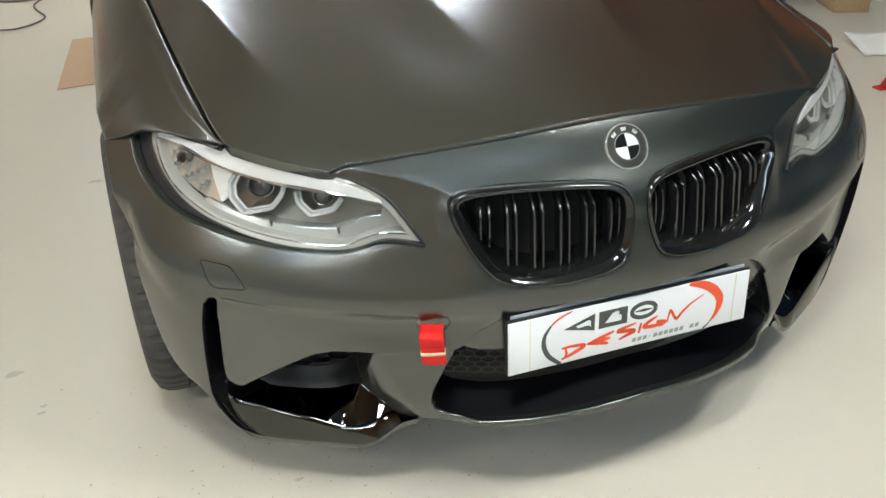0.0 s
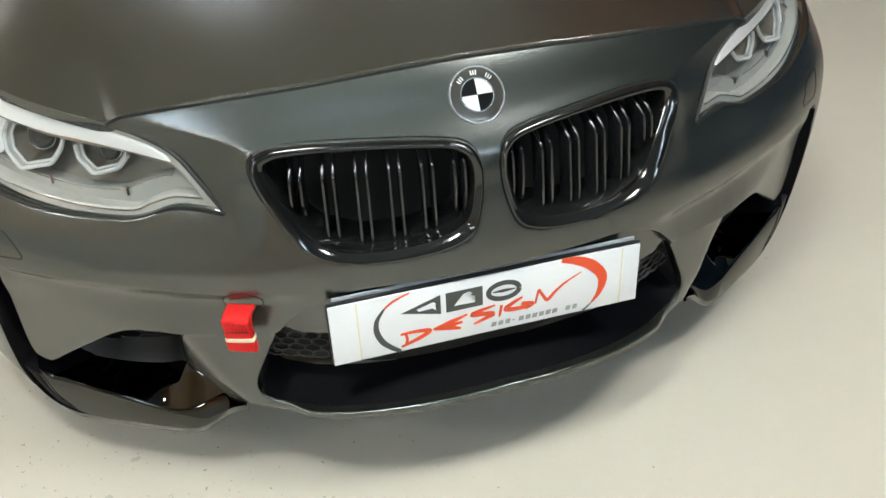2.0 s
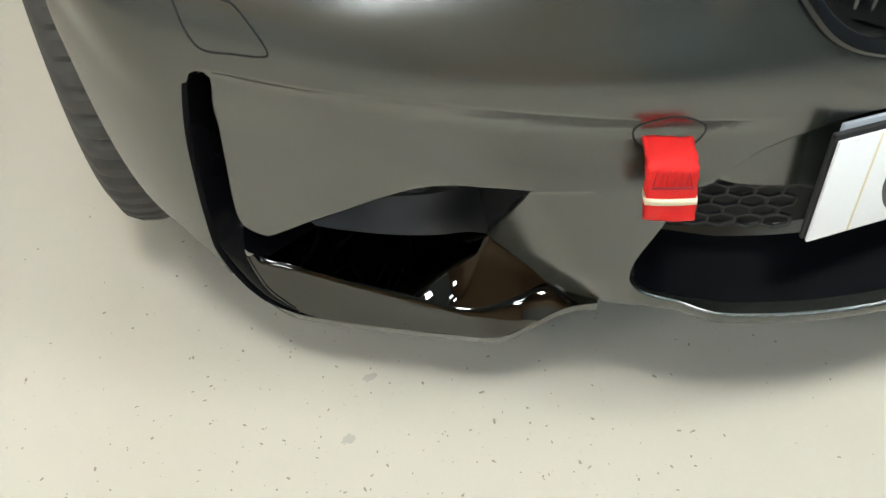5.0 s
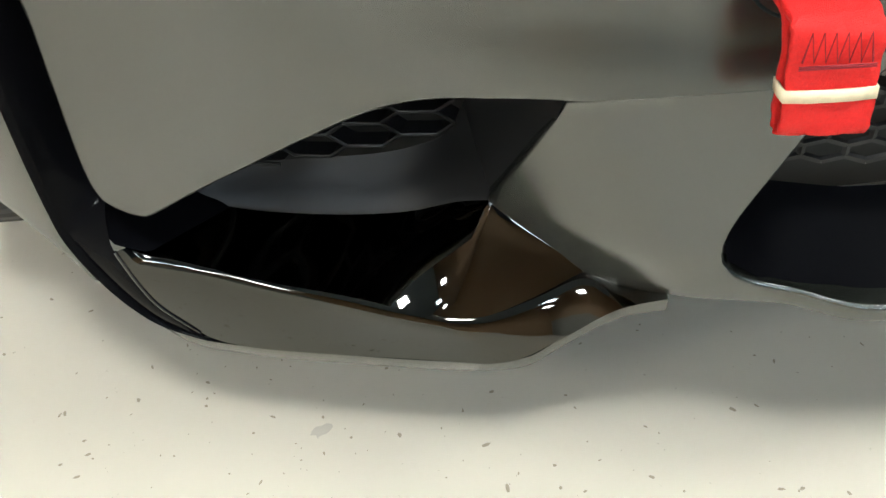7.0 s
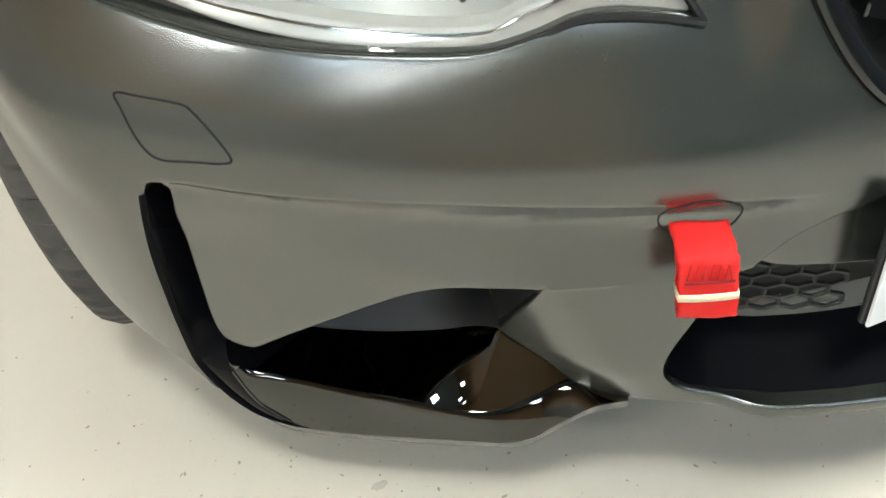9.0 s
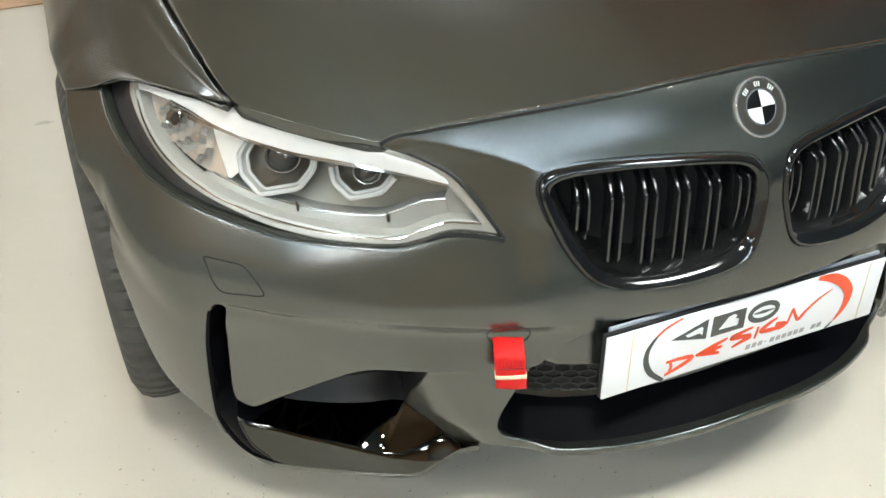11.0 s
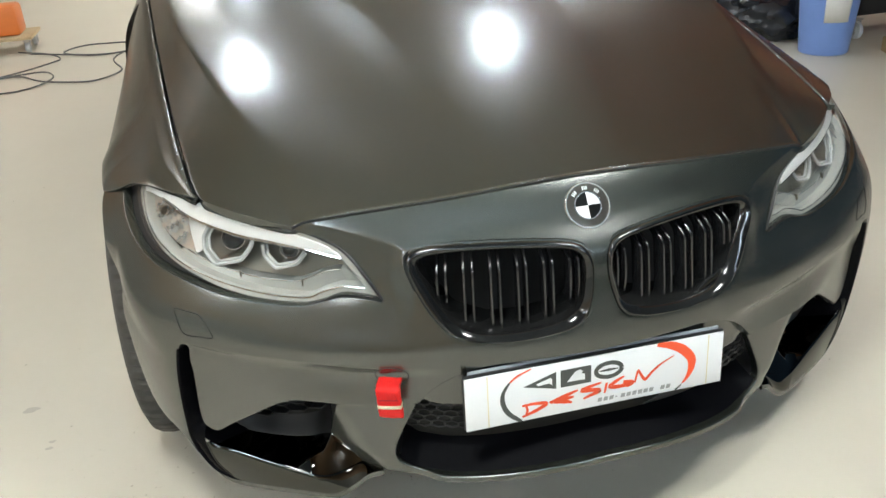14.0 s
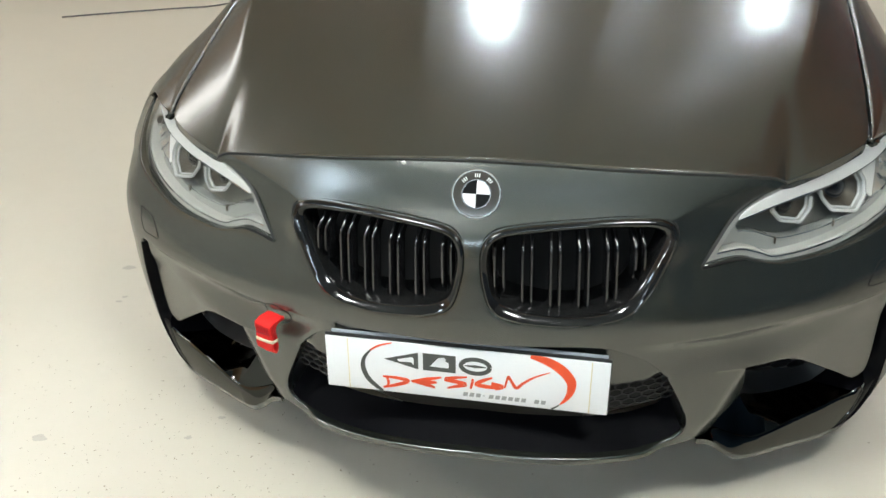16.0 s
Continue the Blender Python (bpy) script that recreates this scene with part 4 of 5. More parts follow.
    strip("lower_lip", [under, edge, b, up], SATIN, splitter, "satin black lower lip", sharp=30)
    strip("tucked_edge", [curve(sill[7:]), curve(tuck)], SATIN, splitter, sharp=50)
    # the dark slot beside the panel
    z = np.linspace(0.25, 0.470, 24)
    out_a = np.interp(z, [b for a, b in BLADE_OUT[:-1]], [a for a, b in BLADE_OUT[:-1]])
    row = lambda a, d: skin(a * side, z, d, cut=False)
    # the upright blade along the slot, which sweeps down into the splitter's outer edge
    outer = [(46.2, 0.4605), (46.62, 0.431), (47.0, 0.395), (47.35, 0.345), (47.6, 0.305), (47.85, 0.262), (47.95, 0.235), (47.75, 0.210), (47.3, 0.183), (46.6, 0.159), (45.6, 0.141), (43.8, 0.1295)]
    inner = [(45.7, 0.4605, 0.062), (46.1, 0.431, 0.062), (46.45, 0.395, 0.062), (46.8, 0.345, 0.062), (46.95, 0.307, 0.058), (46.75, 0.275, 0.040), (46.4, 0.252, 0.016)] + fold
    shift = lambda o, d: curve([(a - o, zz, d) for a, zz in outer], 6)
    belly = [(a - 0.27 + (p - a + 0.27) * k, zz + (q - zz) * k, d * 0.45 - 0.003 * k) for (a, zz), (p, q, d), k in zip(outer, inner, (0, 0, 0, 0, 0, 0.2, 0.4, 0.5, 0.5, 0.5, 0.5, 0.5))]
    strip("blade", [shift(0.06, -0.0003), shift(0.15, 0.0005), shift(0.225, 0.0021), shift(0.25, 0.0040), curve(belly, 6), curve(inner, 6)], EDGE_BLACK, splitter, "gloss black upright blade", sharp=50)
    lining = spline(PANEL[1:11], 4)
    lining = [skin((lining[:, 0] + o) * side, lining[:, 1], d + recess(lining[:, 0] - 0.3, lining[:, 1]), cut=False) for o, d in ((0.20, 0.0028), (0.24, 0.005), (0.26, 0.075))]
    strip("slot_lining", lining, EDGE_BLACK, splitter, "gloss black lining along the slot", sharp=60)
    # slot's depth shaded by a near-black back
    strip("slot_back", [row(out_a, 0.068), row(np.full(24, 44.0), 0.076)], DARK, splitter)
    strip("slot_floor", [curve([(47.0, 0.262, 0.030), (46.5, 0.244, 0.011), (46.22, 0.2300, 0.006), (45.95, 0.2222, 0.009), (45.4, 0.2128, 0.0145)]), curve([(47.3, 0.262, 0.085), (46.9, 0.240, 0.085), (46.4, 0.226, 0.085), (45.7, 0.210, 0.087), (44.6, 0.195, 0.092)])], EDGE_BLACK, splitter, "gloss black floor of the slot", sharp=60)
    # the duct behind
    back = [(47.0, 0.232, 0.095), (45.4, 0.223, 0.112), (43.5, 0.221, 0.120), (41.0, 0.226, 0.120), (38.5, 0.230, 0.120), (36.5, 0.237, 0.120), (34.8, 0.250, 0.120), (33.9, 0.279, 0.120)]
    front = sill[:8]
    lip = [(a, zz + 0.004, d + 0.002) for a, zz, d in front]
    mid = [(0.5 * (f[0] + q[0]), 0.5 * (f[1] + q[1]) - 0.003, 0.45 * f[2] + 0.55 * q[2]) for f, q in zip(front, back)]
    duct = strip("brake_duct", [curve(front), curve(lip), curve(mid), curve(back)], PLASTIC, car, "matte black duct lip and throat", sharp=50)
    strip("duct_wall", [curve([(a, z, deep(a, z)) for a, z in ((29.45, 0.364), (29.95, 0.330), (30.6, 0.305), (31.35, 0.2743), (32.15, 0.2365))]), curve([(31.5, 0.360, 0.070), (31.9, 0.33, 0.080), (32.4, 0.305, 0.090), (32.9, 0.28, 0.096), (33.1, 0.254, 0.097)]),
                        curve([(33.7, 0.360, 0.122), (33.7, 0.335, 0.122), (33.75, 0.31, 0.122), (33.8, 0.285, 0.121), (33.9, 0.279, 0.120)])], PLASTIC, duct, sharp=50)
    # duct roof and back take their shade from the near-black colour
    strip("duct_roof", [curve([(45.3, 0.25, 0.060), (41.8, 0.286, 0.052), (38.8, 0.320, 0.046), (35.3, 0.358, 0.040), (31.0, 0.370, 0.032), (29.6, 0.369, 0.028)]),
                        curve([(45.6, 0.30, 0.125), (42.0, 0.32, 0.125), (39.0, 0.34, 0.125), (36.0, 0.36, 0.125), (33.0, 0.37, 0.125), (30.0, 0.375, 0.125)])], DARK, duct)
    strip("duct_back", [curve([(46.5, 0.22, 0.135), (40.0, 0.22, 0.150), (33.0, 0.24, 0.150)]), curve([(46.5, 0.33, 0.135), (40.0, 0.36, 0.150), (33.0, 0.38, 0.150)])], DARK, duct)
    combs, seen = [], set()
    for i in range(-2, 5):
        for j in range(-3, 6):
            cx, cz = 36.0 + 2.55 * i, 0.262 + 0.021 * (j + 0.5 * (i % 2))
            c = [(cx - 1.7, cz), (cx - 0.85, cz + 0.0105), (cx + 0.85, cz + 0.0105), (cx + 1.7, cz), (cx + 0.85, cz - 0.0105), (cx - 0.85, cz - 0.0105)]
            for q, r in zip(c, c[1:] + c[:1]):
                key = tuple(sorted(((round(q[0], 1), round(q[1], 3)), (round(r[0], 1), round(r[1], 3)))))
                if key in seen or min(q[0], r[0]) < 33.6 or max(q[0], r[0]) > 45.5 or max(q[1], r[1]) > 0.345:
                    continue
                if min(q[1], r[1]) < np.interp(0.5 * (q[0] + r[0]), [33.9, 34.8, 36.5, 38.5, 41, 43.5], [0.275, 0.249, 0.236, 0.229, 0.225, 0.220]):
                    continue
                seen.add(key)
                combs.append(tube(on_skin([q, r], side, 0.117), 0.0017, 6))
                combs.append(strip_bm(on_skin([q, r], side, 0.117), on_skin([q, r], side, 0.135)))
    part("duct_mesh", join(*combs), MESH_GREY, duct, "black honeycomb mesh")


for side in (1, -1):
    lower_intake(side)


def groove(name, outline, side=1, r=0.0011, mat=None, label=""):
    l = spline(outline, 8, True)
    l = np.vstack([l, l[:1]])
    return part(name, tube(skin(l[:, 0] * side, l[:, 1], 0.0003), r, 6, caps=False), mat or DARK, car, label)


WASHER = [(46.3, 0.541), (45.2, 0.5405), (43.6, 0.538), (43.0, 0.534), (42.1, 0.518), (41.5, 0.502), (41.9, 0.4975), (43.2, 0.497), (44.6, 0.4965), (45.3, 0.506), (46.0, 0.530)]
for side in (1, -1):
    groove("washer_cap", WASHER, side, label="flush headlight washer cap outline")
CAP = [(22.9 + 1.75 * math.cos(a), 0.430 + 0.024 * math.sin(a)) for a in np.linspace(0, 2 * math.pi, 16, endpoint=False)]
groove("tow_cap", CAP, 1, label="round towing eye cap outline")


# ---------------------------------------------------------------- emblem
def emblem():
    at = skin(0, 0.6965)[0]
    up = skin(0, 0.712)[0] - skin(0, 0.688)[0]
    up = Vector(up).normalized()
    right = Vector((1, 0, 0))
    nrm = right.cross(up)
    nrm = -nrm if nrm.y > 0 else nrm
    turn = Matrix((right, up, nrm)).transposed().to_4x4()
    here = Matrix.Translation(Vector(at) - nrm * 0.001) @ turn @ Matrix.Scale(1.07, 4)

    def put(bm):
        bmesh.ops.transform(bm, matrix=here, verts=bm.verts)
        return bm
    badge = part("emblem", put(lathe([(0.0, 0.004), (0.033, 0.0038), (0.0385, 0.003), (0.0385, -0.004)], n=56)), BADGE_DARK, car, "round black and white emblem with chrome rings")
    part("outer_ring", put(lathe([(0.0370, 0.003), (0.0378, 0.0052), (0.0396, 0.0052), (0.0410, 0.0035), (0.0412, -0.004)], n=64)), BADGE_RING, badge)
    part("inner_ring", put(lathe([(0.0222, 0.0035), (0.0225, 0.0048), (0.0240, 0.0048), (0.0243, 0.0035)], n=56)), BADGE_RING, badge)
    for q in range(4):
        bm = bmesh.new()
        ring = [bm.verts.new((0, 0, 0.0052))] + [bm.verts.new((0.0222 * math.cos(a), 0.0222 * math.sin(a), 0.0044)) for a in np.linspace(q * math.pi / 2, (q + 1) * math.pi / 2, 12)]
        for i in range(1, len(ring) - 1):
            bm.faces.new((ring[0], ring[i], ring[i + 1]))
        part("quadrant", put(bm), GLOSS if q % 2 else EMBLEM_WHITE, badge)
    for mid in (132, 90, 48):
        for off in (-6.5, 0, 6.5):
            a = math.radians(mid + off)
            mark = box((0.0014, 0.0062, 0.0008), (0, 0, 0), 0.0, Matrix.Rotation(a - math.pi / 2, 4, "Z"))
            bmesh.ops.translate(mark, vec=(0.0305 * math.cos(a), 0.0305 * math.sin(a), 0.0044), verts=mark.verts)
            part("mark", put(mark), EMBLEM_WHITE, badge)


BADGE_DARK = material("badge_dark", (0.045, 0.042, 0.038), rough=0.25, coat=0.6)
BADGE_RING = material("badge_ring", (0.60, 0.61, 0.62), rough=0.25, metal=0.8)
EMBLEM_WHITE = material("emblem_white", (0.75, 0.76, 0.77), rough=0.2, coat=0.5)
emblem()


# ---------------------------------------------------------------- number plate with a printed logo
BOARD_GREY = material("board_grey", (0.32, 0.35, 0.39), rough=0.3, coat=0.3)
PRINT_LIGHT = material("print_light_grey", (0.33, 0.335, 0.335), rough=0.4)


def number_plate():
    bl, br, tl = Vector((-0.274, 0.0, 0.327)), Vector((0.2455, -0.003, 0.3195)), Vector((-0.2705, 0.007, 0.437))
    xa = (br - bl).normalized()
    za = (tl - bl - xa * (tl - bl).dot(xa)).normalized()
    ya = za.cross(xa)
    here = Matrix.Translation(bl) @ Matrix((xa, ya, za)).transposed().to_4x4()

    def put(bm):
        bmesh.ops.transform(bm, matrix=here, verts=bm.verts)
        return bm
    plate = part("number_plate", put(box((0.52, 0.0035, 0.11), (0.26, 0.0018, 0.055), 0.0012)), WHITE, car, "white advertising plate with red and grey print")
    part("holder", put(box((0.524, 0.006, 0.114), (0.26, 0.0075, 0.057), 0.002)), PLASTIC, plate, "black plate holder")
    part("backing_board", put(box((0.505, 0.004, 0.112), (0.262, 0.0125, 0.0625), 0.0015)), BOARD_GREY, plate, "blue-grey board behind the plate")
    back = bmesh.new()
    ring0 = [(0.04, 0.010, 0.02), (0.48, 0.010, 0.02), (0.48, 0.010, 0.108), (0.04, 0.010, 0.108)]
    ring1 = [(0.08, 0.036, 0.04), (0.44, 0.036, 0.04), (0.44, 0.036, 0.100), (0.08, 0.036, 0.100)]
    v0, v1 = [back.verts.new(p) for p in ring0], [back.verts.new(p) for p in ring1]
    for i in range(4):
        back.faces.new((v0[i], v0[(i + 1) % 4], v1[(i + 1) % 4], v1[i]))
    back.faces.new(v0[::-1])
    bmesh.ops.recalc_face_normals(back, faces=back.faces)
    part("bracket", put(back), SATIN, plate, "black tapered plate bracket", smooth=False)

    def ink(points, mat, name="print", lift=0.0006):
        """A flat printed shape: points as fractions of the plate."""
        bm = bmesh.new()
        low = [bm.verts.new((u * 0.52, 0.0, v * 0.11)) for u, v in points]
        top = [bm.verts.new((u * 0.52, -lift, v * 0.11)) for u, v in points]
        n = len(low)
        bm.faces.new(top)
        for i in range(n):
            bm.faces.new((low[i], low[(i + 1) % n], top[(i + 1) % n], top[i]))
        bmesh.ops.triangulate(bm, faces=[f for f in bm.faces if len(f.verts) > 4])
        bmesh.ops.recalc_face_normals(bm, faces=bm.faces)
        return part(name, put(bm), mat, plate, smooth=False)

    def swoosh(line, widths, mat, name="print"):
        l = spline([(u * 0.52, v * 0.11) for u, v in line], 6)
        w = np.interp(np.linspace(0, 1, len(l)), np.linspace(0, 1, len(widths)), widths)
        d = np.gradient(l, axis=0)
        d /= np.linalg.norm(d, axis=1)[:, None]
        nrm = np.stack([-d[:, 1], d[:, 0]], -1)
        a, b = l + nrm * w[:, None] / 2, l - nrm * w[:, None] / 2
        rows = [[here @ Vector((p[0], y, p[1])) for p in side] for side, y in ((a, 0.0), (a, -0.0006), (b, -0.0006), (b, 0.0))]
        strip(name, [np.array([tuple(p) for p in r]) for r in rows], mat, plate)

    for u in (0.083, 0.938):
        ink([(u - 0.0018, 0.01), (u + 0.0018, 0.01), (u + 0.0018, 0.99), (u - 0.0018, 0.99)], PRINT_CREAM, "print", 0.0004)
    # arcs round the logo
    swoosh([(0.245, 0.985), (0.195, 0.90), (0.165, 0.80)], [0.002, 0.004, 0.003], PRINT_RED)
    swoosh([(0.165, 0.80), (0.140, 0.62), (0.137, 0.42), (0.155, 0.22), (0.185, 0.08), (0.205, 0.01)], [0.003, 0.007, 0.0095, 0.0095, 0.008, 0.006], PRINT_GREY)
    swoosh([(0.730, 0.985), (0.785, 0.93), (0.835, 0.80), (0.870, 0.60), (0.873, 0.42), (0.860, 0.25), (0.838, 0.12)], [0.006, 0.016, 0.019, 0.018, 0.014, 0.008, 0.002], PRINT_RED)
    swoosh([(0.836, 0.11), (0.825, 0.06), (0.810, 0.01)], [0.002, 0.003, 0.004], PRINT_GREY)
    # emblem row: triangle, square and ring with white marks
    ink([(0.215, 0.66), (0.338, 0.84), (0.338, 0.515)], PRINT_GREY)
    ink([(0.355, 0.845), (0.472, 0.845), (0.472, 0.515), (0.355, 0.515)], PRINT_GREY)
    swoosh([(0.541 + 0.050 * math.cos(a), 0.685 + 0.135 * math.sin(a)) for a in np.linspace(0, 2 * math.pi, 25)], [0.0085] * 3, PRINT_GREY)
    swoosh([(0.503, 0.685), (0.541, 0.685), (0.579, 0.685)], [0.001, 0.006, 0.001], PRINT_GREY)
    for pts in ([(0.262, 0.675), (0.315, 0.745), (0.322, 0.72), (0.290, 0.675), (0.322, 0.69), (0.322, 0.60), (0.312, 0.645), (0.27, 0.635)],
                [(0.380, 0.605), (0.410, 0.775), (0.430, 0.80), (0.420, 0.735), (0.440, 0.765), (0.428, 0.695), (0.447, 0.705), (0.432, 0.635), (0.448, 0.63), (0.446, 0.595)]):
        ink(pts, WHITE, "print", 0.0011)
    # red brush marks
    for pts, w in (([(0.208, 0.300), (0.255, 0.300), (0.300, 0.262), (0.262, 0.165), (0.208, 0.085)], [0.004, 0.006, 0.008, 0.007, 0.004]),
                   ([(0.222, 0.300), (0.228, 0.20), (0.222, 0.10)], [0.004, 0.005, 0.004]),
                   ([(0.311, 0.268), (0.37, 0.335), (0.421, 0.405)], [0.003, 0.008, 0.003]), ([(0.315, 0.262), (0.36, 0.275), (0.405, 0.290)], [0.005, 0.009, 0.004]), ([(0.33, 0.255), (0.37, 0.225), (0.398, 0.185)], [0.006, 0.008, 0.004]),
                   ([(0.512, 0.460), (0.470, 0.425), (0.437, 0.375), (0.480, 0.345), (0.505, 0.31), (0.470, 0.25), (0.442, 0.205)], [0.003, 0.006, 0.009, 0.008, 0.009, 0.006, 0.003]),
                   ([(0.533, 0.44), (0.530, 0.34), (0.525, 0.24)], [0.004, 0.005, 0.003]),
                   ([(0.602, 0.500), (0.570, 0.43), (0.546, 0.345), (0.580, 0.315), (0.622, 0.315)], [0.003, 0.007, 0.008, 0.008, 0.006]), ([(0.598, 0.385), (0.635, 0.345), (0.612, 0.275)], [0.007, 0.009, 0.003]),
                   ([(0.645, 0.325), (0.656, 0.545), (0.662, 0.52), (0.680, 0.375), (0.690, 0.36), (0.712, 0.47), (0.748, 0.60), (0.800, 0.720)], [0.003, 0.0045, 0.005, 0.006, 0.006, 0.005, 0.0035, 0.0012])):
        swoosh(pts, w, PRINT_RED)
    # line of small print: plain bars
    for k in range(13):
        u = 0.498 + k * 0.0228
        if k not in (3, 10):
            ink([(u, 0.085), (u + 0.016, 0.085), (u + 0.019, 0.160), (u + 0.003, 0.160)], PRINT_LIGHT)
    ink([(0.568, 0.118), (0.576, 0.118), (0.577, 0.132), (0.569, 0.132)], PRINT_LIGHT)


number_plate()


# ---------------------------------------------------------------- wheels, underside and the rest of the car
def wheel(side, y):
    """Tyre with a cut tread, and a dark rim."""
    turn = Matrix.Rotation(math.pi / 2, 4, "Y")
    R, W = WHEEL_Z, 0.122
    x0 = side * 0.781
    n = 240
    prof = [(R - 0.100, -W + 0.012), (R - 0.085, -W), (R - 0.040, -W - 0.002), (R - 0.014, -W + 0.010), (R - 0.004, -W + 0.026), (R, -0.075), (R, -0.048), (R - 0.007, -0.046), (R - 0.007, -0.038), (R, -0.036),
            (R, -0.004), (R - 0.007, -0.002), (R - 0.007, 0.006), (R, 0.008), (R, 0.036), (R - 0.007, 0.038), (R - 0.007, 0.046), (R, 0.048), (R, 0.075), (R - 0.004, W - 0.026), (R - 0.014, W - 0.010),
            (R - 0.040, W + 0.002), (R - 0.085, W), (R - 0.100, W - 0.012)]
    bm = bmesh.new()
    rings = []
    for r, h in prof:
        ring = []
        for k in range(n):
            cut = 0.008 if (k % 4 == 0 and R - 0.03 < r and abs(h) > 0.04) else 0.0
            a = 2 * math.pi * (k + (h / W) * 0.8) / n
            ring.append(bm.verts.new((h + x0, (r - cut) * math.cos(a) + y, (r - cut) * math.sin(a) + WHEEL_Z)))
        rings.append(ring)
    for a, b in zip(rings, rings[1:]):
        for k in range(n):
            bm.faces.new((a[k], a[(k + 1) % n], b[(k + 1) % n], b[k]))
    bmesh.ops.recalc_face_normals(bm, faces=bm.faces)
    w = part("wheel", lathe([(0.0, 0.075 * side), (0.05, 0.08 * side), (0.06, 0.06 * side), (0.225, 0.085 * side), (0.236, 0.105 * side), (0.240, 0.10 * side), (0.236, -0.1 * side)], (x0, y, WHEEL_Z), 48, turn), GLOSS, car, "dark alloy wheel")
    tyre = part("tyre", bm, RUBBER, w, "worn black low-profile tyre")
    for k in range(10):
        a = 2 * math.pi * k / 10
        part("spoke", tube([(x0 + 0.075 * side, y + 0.05 * math.cos(a), WHEEL_Z + 0.05 * math.sin(a)), (x0 + 0.095 * side, y + 0.23 * math.cos(a), WHEEL_Z + 0.23 * math.sin(a))], 0.012, 6), GLOSS, w)


for side in (-1, 1):
    for y in (WHEEL_Y, WHEEL_Y + 2.693):
        wheel(side, y)

# unseen underside, which also shades the floor below
part("underbody", box((1.30, 3.9, 0.05), (0, 2.45, 0.165), 0.01), PLASTIC, car)
# near-black block added to keep light out of the hollow body
part("light_block", box((1.10, 0.95, 0.40), (0, 0.95, 0.42), 0.02), DARK, car)


def shell():
    """The body behind the doors' front edge, as a loft of half sections."""
    ys = np.linspace(1.61, 4.42, 40)
    rows = []
    for y in ys:
        flare = 0.035 * math.exp(-((y - 3.44) / 0.38) ** 2)
        tail = float(ease((y - 4.0) / 0.5))
        half = [(0.84 - 0.1 * tail, 0.19 + 0.1 * tail), (0.885 - 0.1 * tail, 0.30 + 0.05 * tail), (0.893 + flare - 0.12 * tail, 0.55), (0.893 + flare - 0.12 * tail, 0.70), (0.872 + flare - 0.12 * tail, 0.82),
                (0.82 - 0.1 * tail, 0.90), (0.772 - 0.1 * tail, 0.925 + 0.03 * tail)]
        half = spline(half, 4)
        rows.append([(x, y, z) for x, z in half])
    for side in (-1, 1):
        arch = WHEEL_Y + 2.693
        r2 = [[(x * side, y, max(z, WHEEL_Z + math.sqrt(max(0.36 ** 2 - (y - arch) ** 2, 0)) if abs(y - arch) < 0.36 else 0)) for x, y, z in row] for row in rows]
        strip("side_panel", r2, SATIN, car, "satin black door and rear quarter", sharp=60)
    deck = []
    for y in np.linspace(3.75, 4.42, 10):
        w = 0.772 - 0.1 * float(ease((y - 4.0) / 0.5))
        deck.append([(w * s, y, 0.925 + 0.03 * float(ease((y - 4.0) / 0.5)) + 0.05 * (1 - s * s)) for s in np.linspace(-1, 1, 15)])
    strip("boot_lid", deck, SATIN, car)
    w = 0.67
    strip("tail_panel", [[(s * 0.67, 4.42, 0.955 + 0.05 * (1 - s * s)) for s in np.linspace(-1, 1, 15)], [(s * 0.78, 4.46, 0.62) for s in np.linspace(-1, 1, 15)], [(s * 0.74, 4.43, 0.29) for s in np.linspace(-1, 1, 15)]], SATIN, car)
    roof = []
    for y in np.linspace(2.05, 3.15, 12):
        roof.append([(0.545 * s, y, 1.33 + 0.075 * (1 - s * s) + 0.02 * math.sin((y - 2.05) / 1.1 * math.pi)) for s in np.linspace(-1, 1, 17)])
    strip("roof", roof, SATIN, car, thick=0.01)
    front = [[(0.72 * s, 1.56 - 0.09 * s * s, 1.020 - 0.08 * s * s) for s in np.linspace(-1, 1, 17)], roof[0]]
    strip("windscreen", front, LENS_DARK, car, "dark tinted windscreen")
    strip("rear_window", [roof[-1], [(0.68 * s, 3.76, 0.93 + 0.05 * (1 - s * s)) for s in np.linspace(-1, 1, 17)]], LENS_DARK, car)
    for side in (-1, 1):
        low = [(side * 0.775, y, 0.925) for y in np.linspace(1.50, 3.76, 14)]
        top = [(side * np.interp(y, [1.50, 2.05, 3.15, 3.76], [0.73, 0.55, 0.55, 0.70]), y, np.interp(y, [1.50, 2.05, 3.15, 3.76], [0.93, 1.335, 1.335, 0.94])) for y in np.linspace(1.50, 3.76, 14)]
        strip("side_window", [low, top], LENS_DARK, car)


shell()


